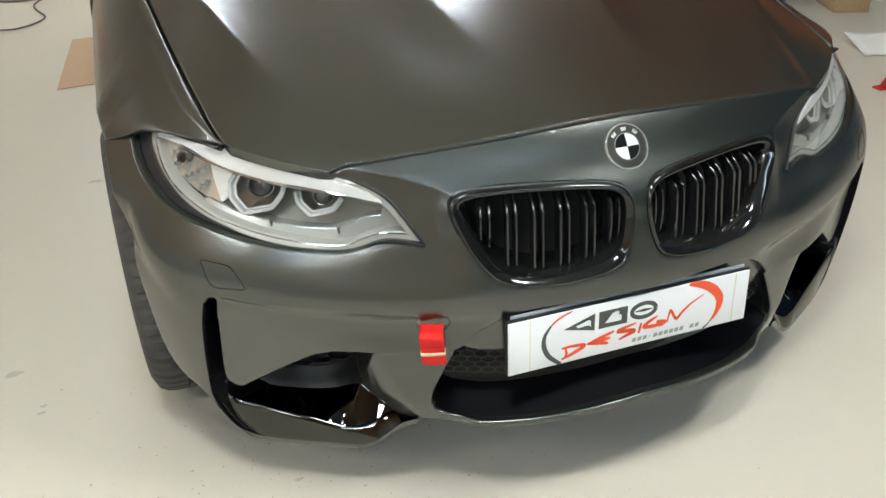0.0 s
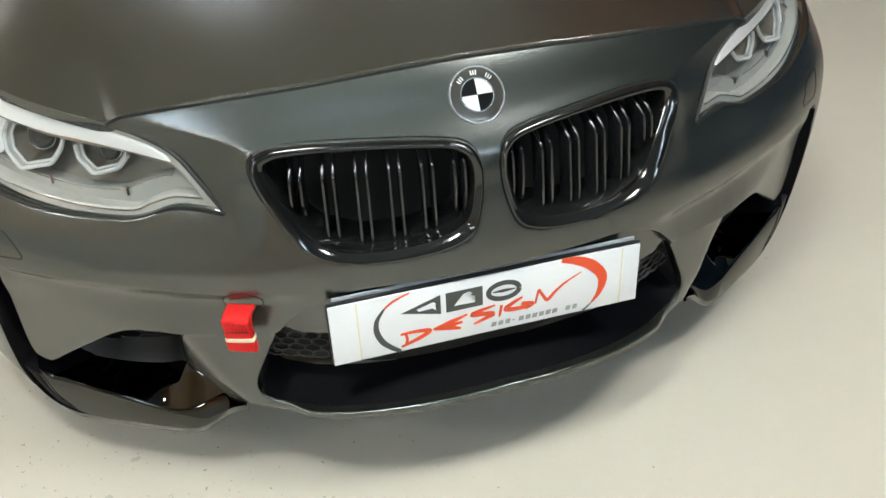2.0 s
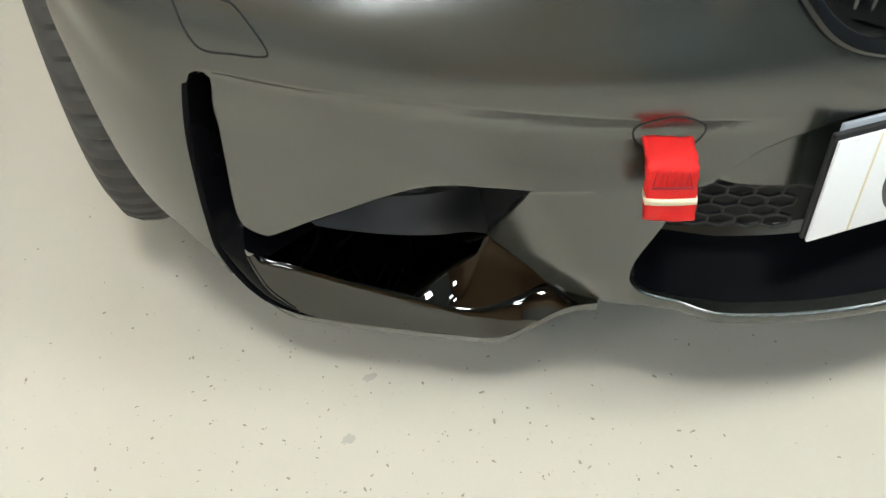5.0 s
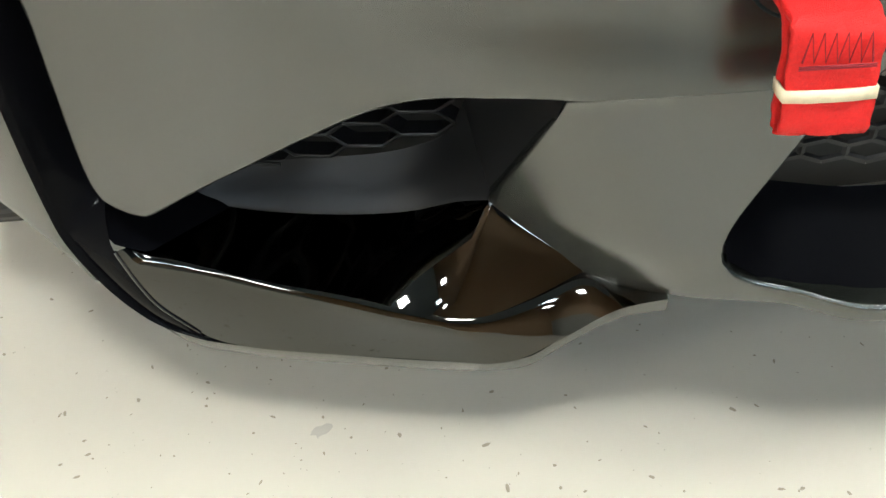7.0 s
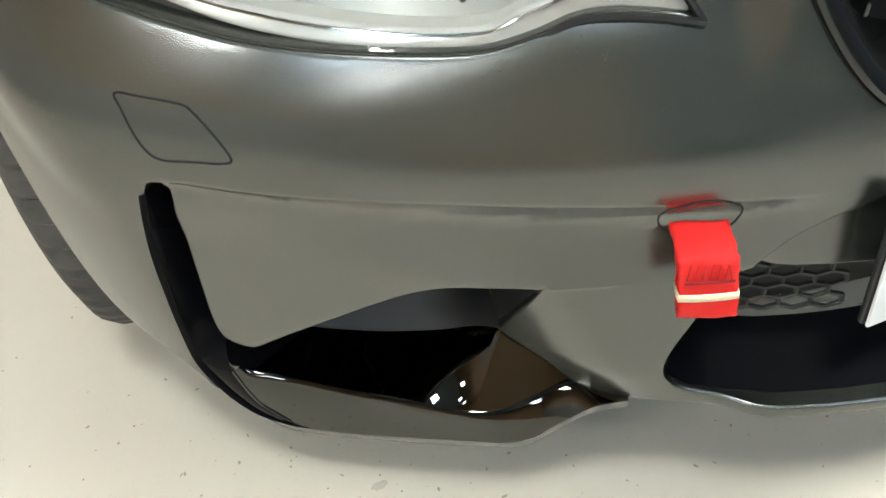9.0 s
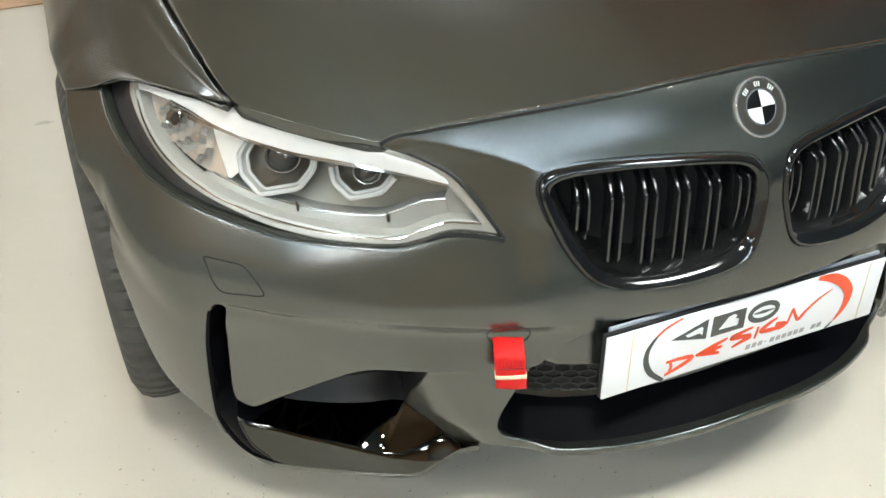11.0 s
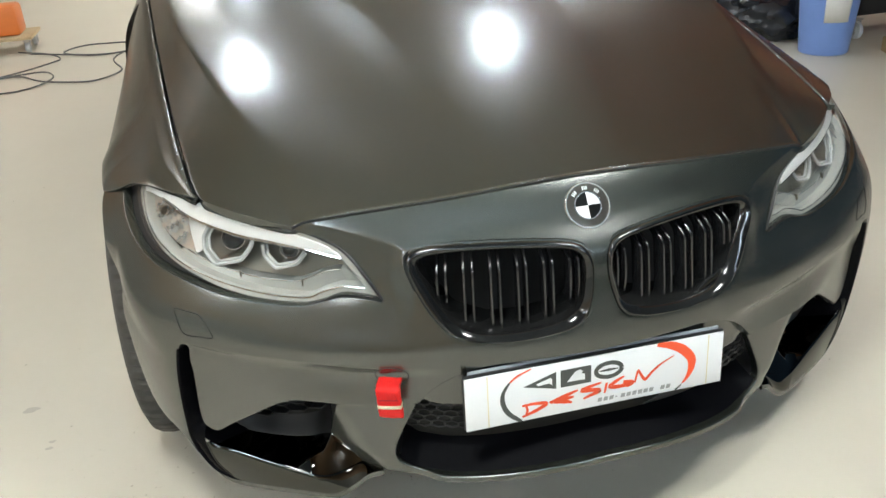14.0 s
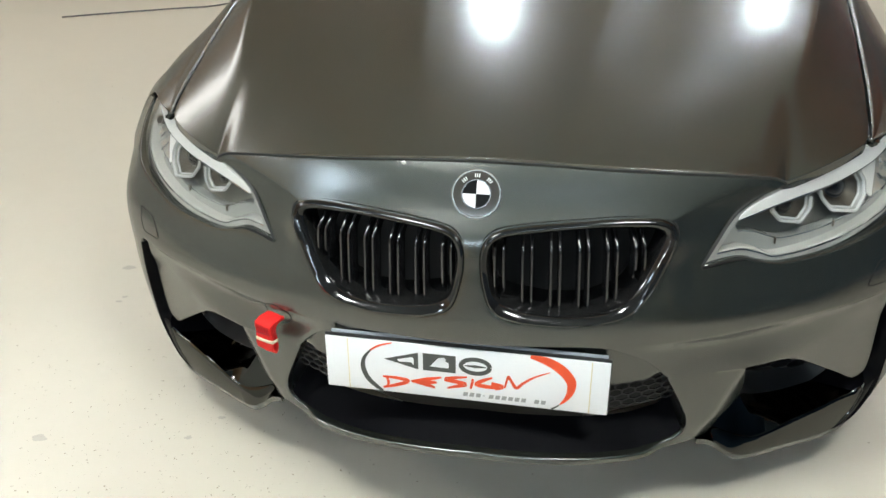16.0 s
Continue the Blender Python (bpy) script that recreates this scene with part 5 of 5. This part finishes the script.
# ---------------------------------------------------------------- towing strap
def tow_strap():
    root = skin(23.0, 0.432)[0]
    out = Vector((root[0], root[1] - 1, 0)).normalized()
    across = Vector((0.92, -0.39, 0.0)).normalized()
    down = Vector((0.05, -0.10, -1.0)).normalized()
    mid = Vector((-0.4035, 0.036, 0.3685))
    face = across.cross(down)
    face = face if face.y < 0 else -face
    w = 0.0212

    def at(s, u, f):
        """s across the width, u up from the lower fold, f forward."""
        return tuple(mid + across * (s * w) - down * (u * 0.80) + face * f)
    strap = tagged(empty("tow_strap"), "red webbing tow strap with a cream rubber band", "tow strap")
    lines = spline([(0.080, -0.035), (0.078, -0.012), (0.073, 0.000), (0.064, 0.004), (0.045, 0.004), (0.025, 0.005), (0.008, 0.005), (0.001, 0.002), (0.000, -0.003), (0.003, -0.008), (0.015, -0.009), (0.040, -0.009), (0.066, -0.012), (0.074, -0.035)], 5)
    rows = []
    for i, (u, f) in enumerate(lines):
        rows.append([at(s * (1 + 0.02 * math.sin(i * 1.3)), u + 0.0006 * math.sin(9 * s + i), f + 0.0008 * math.sin(3 * s + i * 0.4)) for s in np.linspace(-1, 1, 13)])
    strip("webbing", rows, WEB_RED, strap, "red woven webbing", sharp=70, thick=0.0028)
    band = []
    for s, f in ((-1.04, -0.010), (-1.06, -0.002), (-1.03, 0.0055), (-0.5, 0.0068), (0, 0.0070), (0.5, 0.0068), (1.03, 0.0055), (1.06, -0.002), (1.04, -0.010), (0, -0.0115)):
        band.append([at(s, 0.0265 + 0.001 * s, f), at(s, 0.0345 + 0.001 * s, f)])
    strip("band", band + band[:1], WEB_CREAM, strap, "cream elastic band", sharp=50, thick=0.0014)
    zig = [at(-0.75 + 0.125 * k, 0.070 if k % 2 else 0.052, 0.0062) for k in range(13)]
    part("stitching", tube(zig, 0.0005, 5), THREAD, strap)
    part("stitching", tube([at(s, 0.0485 + 0.001 * s, 0.0064) for s in np.linspace(-0.8, 0.85, 8)], 0.0005, 5), THREAD, strap)
    part("stitching", tube([at(s, 0.0500 + 0.001 * s, 0.0064) for s in np.linspace(-0.8, 0.85, 8)], 0.0005, 5), THREAD, strap)


tow_strap()

# ---------------------------------------------------------------- the workshop
def plane_box(name, size, at, mat, kind="structure", label="", cat=""):
    ob = part(name, box(size, at), mat, None, "", smooth=False)
    return tagged(ob, label, cat, kind=kind)


plane_box("floor", (16, 20, 0.2), (1, 1.5, -0.1), FLOOR, label="pale beige epoxy workshop floor, scuffed and speckled", cat="floor")
# unseen walls and ceilings, most of them tinted for the car's reflections
plane_box("wall_north", (16, 0.2, 6.2), (1, 11.1, 3.1), WALL_PALE, label="plain off-white workshop wall", cat="wall")
plane_box("wall_south", (10.5, 0.2, 6.2), (3.75, -8.1, 3.1), FAR_WALL, label="unseen wall, toned dark grey for the car's reflections", cat="wall")
plane_box("wall_south_west", (5.5, 0.2, 6.2), (-4.25, -8.1, 3.1), WALL, label="unseen wall, tinted brown for the car's reflections", cat="wall")
plane_box("wall_west", (0.2, 19.0, 1.9), (-6.1, 1.5, 0.95), WALL_GREY, label="plain grey workshop wall", cat="wall")
plane_box("wall_west_upper", (0.2, 19.0, 4.3), (-6.1, 1.5, 4.05), WALL, label="unseen upper part of a wall, tinted brown for the car's reflections", cat="wall")
plane_box("wall_east", (0.2, 19.0, 6.2), (7.1, 1.5, 3.1), BLUE_WALL, label="unseen plain wall, tinted dull blue for the car's reflections", cat="wall")
plane_box("ceiling", (16, 9.5, 0.2), (1, -3.75, 6.25), CEIL, label="unseen plain ceiling, tinted cool grey for the car's reflections", cat="ceiling")
plane_box("ceiling_rear", (10.2, 10.5, 0.2), (-1.9, 6.25, 6.25), CEIL_BROWN, label="unseen ceiling, tinted brownish for the car's reflections", cat="ceiling")
plane_box("ceiling_rear_east", (5.8, 10.5, 0.2), (6.1, 6.25, 6.25), CEIL_RED, label="unseen part of a ceiling, tinted rust red for the car's reflections", cat="ceiling")


def ceiling_lamp(x, y, length=0.6, width=0.6, glow=None):
    lamp = tagged(empty("ceiling_lamp", (x, y, LAMP_Z)), "unseen lit square ceiling lamp with a white diffuser", "ceiling lamp", group="workshop ceiling lamps")
    part("housing", box((width, length, 0.05), (0, 0, 0.04), 0.006), LAMP_BODY, lamp)
    part("diffuser", box((width - 0.03, length - 0.03, 0.02), (0, 0, 0.008), 0.004), glow or LAMP_ON, lamp, "glowing white diffuser")
    part("rod", tube([(0, -length / 3, 0.06), (0, -length / 3, 2.84)], 0.006), LAMP_BODY, lamp)
    part("rod", tube([(0, length / 3, 0.06), (0, length / 3, 2.84)], 0.006), LAMP_BODY, lamp)
    return lamp


for x, y, size in ((-0.55, 3.60, 0.80), (1.22, 3.6, 0.60)):
    ceiling_lamp(x, y, size, 0.12, LAMP_SMALL)
# unseen cool strip, added for the bluish sheen on the nose
ceiling_lamp(0.1, -4.6, 0.3, 3.6, FILL_COOL)
# unseen dim panel, added to brighten the left fender and floor
ceiling_lamp(-4.0, 3.0, 2.4, 1.0, FILL_DIM)
# unseen cool lamp, added to lighten the floor in front
ceiling_lamp(-3.4, -3.2, 0.6, 0.6, FILL_COOL)
first = ceiling_lamp(-0.9, -0.8)
# unseen lamps at assumed places, added to fill the room with light
for x, y in ((1.2, -0.9), (-4.2, -1.2), (-4.2, -5.0), (-0.8, 8.0), (1.3, 8.0), (4.0, 7.6)):
    copy_thing(first, pose(x, y, LAMP_Z))

# unseen red panel on the blue wall, added to redden the hood's reflection
door = tagged(empty("red_reflection_panel", (6.93, 6.0, 0)), "unseen rust red slatted panel, added for the hood's red reflection", "roller door")
for k in range(30):
    part("slat", box((0.05, 5.0, 0.19), (0, 0, 0.11 + 0.2 * k), 0.02), RUST, door)
for side in (-1, 1):
    part("rail", box((0.10, 0.08, 6.1), (0, side * 2.54, 3.05), 0.01), LAMP_BODY, door)


# ---------------------------------------------------------------- things lying round the car
def cardboard():
    bm = bmesh.new()
    pts = [(-1.182, 3.267), (-0.45, 3.30), (-0.40, 4.22), (-1.116, 4.213)]
    lo, hi = [bm.verts.new((x, y, 0.0015)) for x, y in pts], [bm.verts.new((x, y, 0.0055)) for x, y in pts]
    bm.faces.new(hi)
    bm.faces.new(lo[::-1])
    for i in range(4):
        bm.faces.new((lo[i], lo[(i + 1) % 4], hi[(i + 1) % 4], hi[i]))
    return tagged(part("cardboard_sheet", bm, CARD, None, smooth=False), "flat sheet of brown cardboard lying on the floor", "cardboard")


cardboard()


def cable(points, label, r=0.0055):
    l = spline(points, 10)
    z = 0.008 + 0.004 * np.abs(np.sin(np.arange(len(l)) * 0.21))
    return tagged(part("cable", tube([(x, y, h) for (x, y), h in zip(l, z)], r, 7), CABLE), label, "cable", group="cables on the floor")


cable([(-3.4, 3.9), (-2.75, 4.15), (-2.39, 4.33), (-2.28, 4.72), (-2.05, 5.0), (-1.82, 5.05), (-1.72, 4.86), (-1.80, 4.63), (-2.02, 4.55), (-2.22, 4.70), (-2.12, 4.98), (-1.85, 5.25), (-1.75, 5.45), (-1.9, 5.7), (-2.1, 5.85)],
      "looped dark extension cable lying on the floor")
cable([(-3.6, 4.7), (-3.0, 4.78), (-2.5, 4.85), (-2.2, 4.95), (-1.95, 4.98), (-1.75, 4.74), (-1.45, 4.62), (-1.28, 4.83), (-1.36, 5.25), (-1.2, 5.65), (-1.05, 5.9)], "long dark extension cable crossing the floor")
cable([(-2.0, 5.75), (-1.7, 5.55), (-1.42, 5.42), (-1.22, 5.55), (-1.30, 5.80), (-1.6, 5.85), (-1.75, 5.65), (-1.5, 5.45), (-1.1, 5.48)], "coiled dark cable lying beside the trolley")


def caster(parent, x, y, z=0.0, r=0.04):
    part("caster", lathe([(0.0, -0.014), (r - 0.006, -0.014), (r, -0.010), (r, 0.010), (r - 0.006, 0.014), (0.0, 0.014)], (x, y, z + r), 24, Matrix.Rotation(math.pi / 2, 4, "Y")), WHEEL_GREY, parent, "pale grey caster wheel")
    part("fork", join(box((0.004, 0.045, r + 0.03), (x - 0.019, y + 0.006, z + r + 0.018), 0.001), box((0.004, 0.045, r + 0.03), (x + 0.019, y + 0.006, z + r + 0.018), 0.001), box((0.05, 0.06, 0.005), (x, y, z + 2 * r + 0.018), 0.001)), STEEL, parent)


WHEEL_GREY = material("caster_plastic", (0.62, 0.63, 0.64), rough=0.4, grain=0.2, grain_size=50.0)
STEEL = material("zinc_steel", (0.5, 0.5, 0.5), rough=0.35, metal=0.9)
ORANGE = material("orange_plastic", (0.80, 0.22, 0.05), rough=0.4, grain=0.1, grain_size=30.0)
PLY = material("plywood", (0.55, 0.42, 0.24), rough=0.6, grain=0.35, grain_size=25.0)
GREY_PLASTIC = material("grey_plastic", (0.18, 0.18, 0.19), rough=0.5)
BLUE = material("blue_plastic", (0.22, 0.36, 0.78), rough=0.4, grain=0.1, grain_size=20.0)
PAPER = material("white_paper", (0.78, 0.77, 0.74), rough=0.8, grain=0.1, grain_size=40.0)
BLACK_PAINT = material("black_paint", (0.018, 0.018, 0.020), rough=0.4, grain=0.3, grain_size=30.0)
RED_PAINT = material("red_paint", (0.55, 0.018, 0.018), rough=0.35, grain=0.2, grain_size=30.0)
RED_DARK = material("dark_red_paint", (0.26, 0.015, 0.022), rough=0.4, grain=0.2, grain_size=10.0)
BAG = material("black_bag", (0.015, 0.017, 0.022), rough=0.25, bump=0.6, bump_size=30.0)
WOOD = material("pale_wood", (0.50, 0.34, 0.18), rough=0.65, grain=0.4, grain_size=40.0)


def trolley():
    t = tagged(empty("trolley", (-2.28, 6.0, 0)), "low plywood dolly on casters carrying an orange box", "trolley")
    part("deck", box((0.62, 0.42, 0.022), (0, 0, 0.117), 0.003), PLY, t, "pale plywood deck")
    for x in (-0.26, 0.26):
        for y in (-0.16, 0.16):
            caster(t, x, y)
    c = tagged(part("orange_case", box((0.30, 0.26, 0.22), (-2.20, 6.0, 0.239), 0.03), ORANGE), "orange plastic case standing on the dolly", "case")
    g = tagged(part("grey_case", join(box((0.22, 0.30, 0.16), (-2.46, 6.02, 0.209), 0.02), tube([(-2.52, 6.02, 0.28), (-2.52, 6.02, 0.34), (-2.40, 6.02, 0.34), (-2.40, 6.02, 0.28)], 0.010)), GREY_PLASTIC), "dark grey plastic tool case on the dolly", "tool case")


trolley()


def bucket():
    b = tagged(empty("bucket", (2.93, 3.18, 0)), "tall blue plastic waste bin with a white label", "bin")
    part("body", lathe([(0.0, 0.004), (0.135, 0.0), (0.142, 0.006), (0.175, 0.40), (0.180, 0.405), (0.188, 0.41), (0.188, 0.43), (0.180, 0.435), (0.172, 0.43), (0.138, 0.02), (0.0, 0.015)], (0, 0, 0), 40), BLUE, b)
    rows = [[((0.1435 + 0.0815 * z) * math.cos(a), (0.1435 + 0.0815 * z) * math.sin(a), z) for a in np.linspace(-2.35, -1.45, 12)] for z in (0.20, 0.34)]
    strip("label", rows, PAPER, b, "white paper label", thick=0.0005)


bucket()


def cabinet():
    c = tagged(empty("tool_cart", (3.75, 3.55, 0)), "black steel workshop cart on grey casters", "tool cart")
    part("body", box((1.10, 0.55, 0.62), (0, 0, 0.47), 0.01), BLACK_PAINT, c)
    for k in range(3):
        part("drawer", box((1.02, 0.012, 0.17), (0, -0.28, 0.26 + 0.19 * k), 0.004), BLACK_PAINT, c)
        part("handle", tube([(-0.3, -0.30, 0.32 + 0.19 * k), (0.3, -0.30, 0.32 + 0.19 * k)], 0.008), STEEL, c)
    for x in (-0.46, 0.46):
        for y in (-0.2, 0.2):
            caster(c, x, y, 0, 0.055)
    r = tagged(empty("tool_cabinet", (4.55, 5.4, 0)), "tall dark red steel tool cabinet", "cabinet")
    part("body", box((1.2, 0.6, 1.9), (0, 0, 0.98), 0.012), RED_DARK, r)
    part("plinth", box((1.12, 0.52, 0.04), (0, 0, 0.02), 0.004), BLACK_PAINT, r)
    for x in (-0.3, 0.3):
        part("door", box((0.57, 0.02, 1.78), (x, -0.305, 0.98), 0.006), RED_DARK, r)
        part("handle", tube([(x * 0.25, -0.33, 0.95), (x * 0.25, -0.33, 1.1)], 0.008), STEEL, r)


cabinet()
def rack():
    """Unseen tall rack with boxes beyond the cart, added to colour the hood's reflections."""
    r = tagged(empty("reflection_rack", (5.6, 3.6, 0)), "unseen tall steel rack with orange beams, added for the hood's reflections", "rack")
    for x in (-0.45, 0.45):
        for y in (-1.3, 1.3):
            part("upright", box((0.08, 0.06, 3.1), (x, y, 1.55), 0.004), BLUE_WALL, r)
    for z in (0.9, 1.8, 2.7):
        for x in (-0.45, 0.45):
            part("beam", box((0.05, 2.6, 0.11), (x, 0, z), 0.004), ORANGE, r, "orange steel beam")
        part("shelf", box((0.86, 2.56, 0.02), (0, 0, z + 0.066), 0.002), PLY, r)
    rng = random.Random(8)
    for z in (0.976, 1.876, 2.776):
        y = -1.15
        while y < 1.0:
            w, h = rng.uniform(0.3, 0.55), rng.uniform(0.25, 0.5)
            tagged(part("storage_box", box((0.6, w, h), (5.6, 3.6 + y + w / 2, z + h / 2), 0.008), rng.choice([CARD, RED_DARK, CARD, ORANGE])), "closed box standing on the unseen rack's shelf", "box", group="boxes on the rack")
            y += w + 0.06


rack()
block = part("wood_block", box((0.20, 0.30, 0.085), (0, 0, 0.0425), 0.004), WOOD)
block.matrix_world = pose(3.26, 2.86, 0, 0, 0, -22)
tagged(block, "pale wooden block lying on the floor", "wood block")
roll = part("paper_roll", lathe([(0.0, 0.0), (0.07, 0.0), (0.085, 0.02), (0.09, 0.3), (0.082, 0.55), (0.06, 0.56), (0.0, 0.555)], (3.62, 2.86, 0), 28), PAPER)
tagged(roll, "white paper roll standing on the floor", "paper roll")


def bag():
    bm = bmesh.new()
    bmesh.ops.create_icosphere(bm, subdivisions=5, radius=1.0)
    for v in bm.verts:
        n = noise.fractal(v.co * 2.2, 1.0, 2.0, 5)
        n2 = abs(noise.noise(v.co * 5.0))
        v.co = v.co * (1 + 0.18 * n - 0.10 * n2)
        v.co = Vector((v.co.x * 0.42, v.co.y * 0.30, max(v.co.z, -0.62) * 0.24))
    low = min(v.co.z for v in bm.verts)
    bmesh.ops.translate(bm, vec=(2.95, 3.75, -low), verts=bm.verts)
    return tagged(part("rubbish_bag", bm, BAG), "crumpled black plastic bag lying on the floor", "plastic bag")


bag()


def jack_stand():
    j = tagged(empty("jack", (2.55, 1.62, 0)), "red welded steel stand with black wheels", "jack stand")
    def bar(a, b, w=0.022):
        d = Vector(b) - Vector(a)
        bm = box((w, w, d.length), (0, 0, d.length / 2), 0.003)
        bmesh.ops.transform(bm, matrix=Matrix.Translation(a) @ d.to_track_quat("Z", "Y").to_matrix().to_4x4(), verts=bm.verts)
        return bm
    part("frame", join(bar((-0.22, 0.0, 0.012), (0.02, 0.0, 0.30)), bar((-0.22, 0.0, 0.012), (0.06, -0.06, 0.03)), bar((0.06, -0.06, 0.03), (0.06, -0.02, 0.34)), bar((0.02, 0.0, 0.30), (0.30, 0.02, 0.30)), bar((0.06, -0.06, 0.03), (0.34, -0.06, 0.03))), RED_PAINT, j, "red painted steel bars")
    part("foot", box((0.06, 0.05, 0.010), (-0.225, 0.0, 0.005), 0.002), RED_PAINT, j)
    part("pin", tube([(0.04, -0.04, 0.255), (0.04, 0.03, 0.255)], 0.011, 12), BRASS, j)
    part("wheel", lathe([(0.0, -0.012), (0.028, -0.012), (0.032, -0.008), (0.032, 0.008), (0.028, 0.012), (0.0, 0.012)], (0.05, -0.20, 0.033), 24, Matrix.Rotation(math.pi / 2, 4, "Y")), RUBBER, j, "small black wheel")
    part("axle_bar", bar((0.06, -0.06, 0.03), (0.06, -0.20, 0.033), 0.014), RED_PAINT, j)


BRASS = material("brass", (0.72, 0.50, 0.18), rough=0.3, metal=1.0)
jack_stand()
sheet_pts = [(2.62, 2.02), (2.95, 1.90), (3.02, 2.12), (2.70, 2.26)]
bm = bmesh.new()
v = [bm.verts.new((x, y, 0.001 + 0.05 * (k in (2, 3)))) for k, (x, y) in enumerate(sheet_pts)]
bm.faces.new(v)
bmesh.ops.subdivide_edges(bm, edges=bm.edges, cuts=6, use_grid_fill=True)
for q in bm.verts:
    q.co.z += 0.006 * abs(math.sin(q.co.x * 17)) + 0.001
paper = tagged(part("paper_sheet", bm, PAPER), "white sheet of paper lying on the floor", "paper")
mod = paper.modifiers.new("thickness", "SOLIDIFY")
mod.thickness = 0.0015


# ---------------------------------------------------------------- dirt on the floor
def specks(name, count, seed, area, mat, label, lo, hi, stretch=2.5):
    rng = random.Random(seed)
    verts, faces = [], []
    for _ in range(count):
        x, y = area(rng)
        r = lo + (hi - lo) * rng.random() ** 3
        a = rng.random() * math.pi
        k = rng.randint(5, 7)
        st = 1 + (stretch - 1) * rng.random()
        base = len(verts)
        for i in range(k):
            t = 2 * math.pi * i / k
            rr = r * (0.7 + 0.6 * rng.random())
            u, w = rr * st * math.cos(t), rr * math.sin(t)
            verts.append((x + u * math.cos(a) - w * math.sin(a), y + u * math.sin(a) + w * math.cos(a), 0.0012))
        verts.append((x, y, 0.0012 + r * 0.25))
        for i in range(k):
            faces.append((base + i, base + (i + 1) % k, base + k))
    return tagged(mesh_object(name, verts, faces, mat, None), label, "dirt", kind="stuff")


def near_left(rng):
    return (rng.gauss(-0.85, 0.42), rng.gauss(-0.05, 0.32))


specks("floor_specks", 2400, 3, near_left, SPECK, "fine dark grit scattered on the floor", 0.0003, 0.0018)
specks("floor_grit", 350, 5, lambda r: (r.uniform(-2.6, 2.2), r.uniform(-1.2, 3.0)), SPECK, "fine grit scattered over the floor", 0.0005, 0.0022)


def smudge(x, y, r, seed):
    rng = random.Random(seed)
    pts = [(x + r * (0.6 + 0.8 * rng.random()) * math.cos(a) * 1.6, y + r * (0.6 + 0.8 * rng.random()) * math.sin(a)) for a in np.linspace(0, 2 * math.pi, 14, endpoint=False)]
    bm = bmesh.new()
    bm.faces.new([bm.verts.new((a, b, 0.0008)) for a, b in spline(pts, 3, True)])
    bmesh.ops.triangulate(bm, faces=bm.faces)
    tagged(part("floor_stain", bm, SMUDGE), "small grey scuff on the pale floor", "stain", kind="stuff")


for k, (x, y, r) in enumerate(((-1.24, 0.871, 0.012), (-1.166, 0.706, 0.006), (-1.026, 2.04, 0.015), (-1.17, 0.68, 0.006), (-0.698, 0.156, 0.006), (-0.65, 0.232, 0.006), (-1.05, 0.10, 0.011))):
    smudge(x, y, r, k)
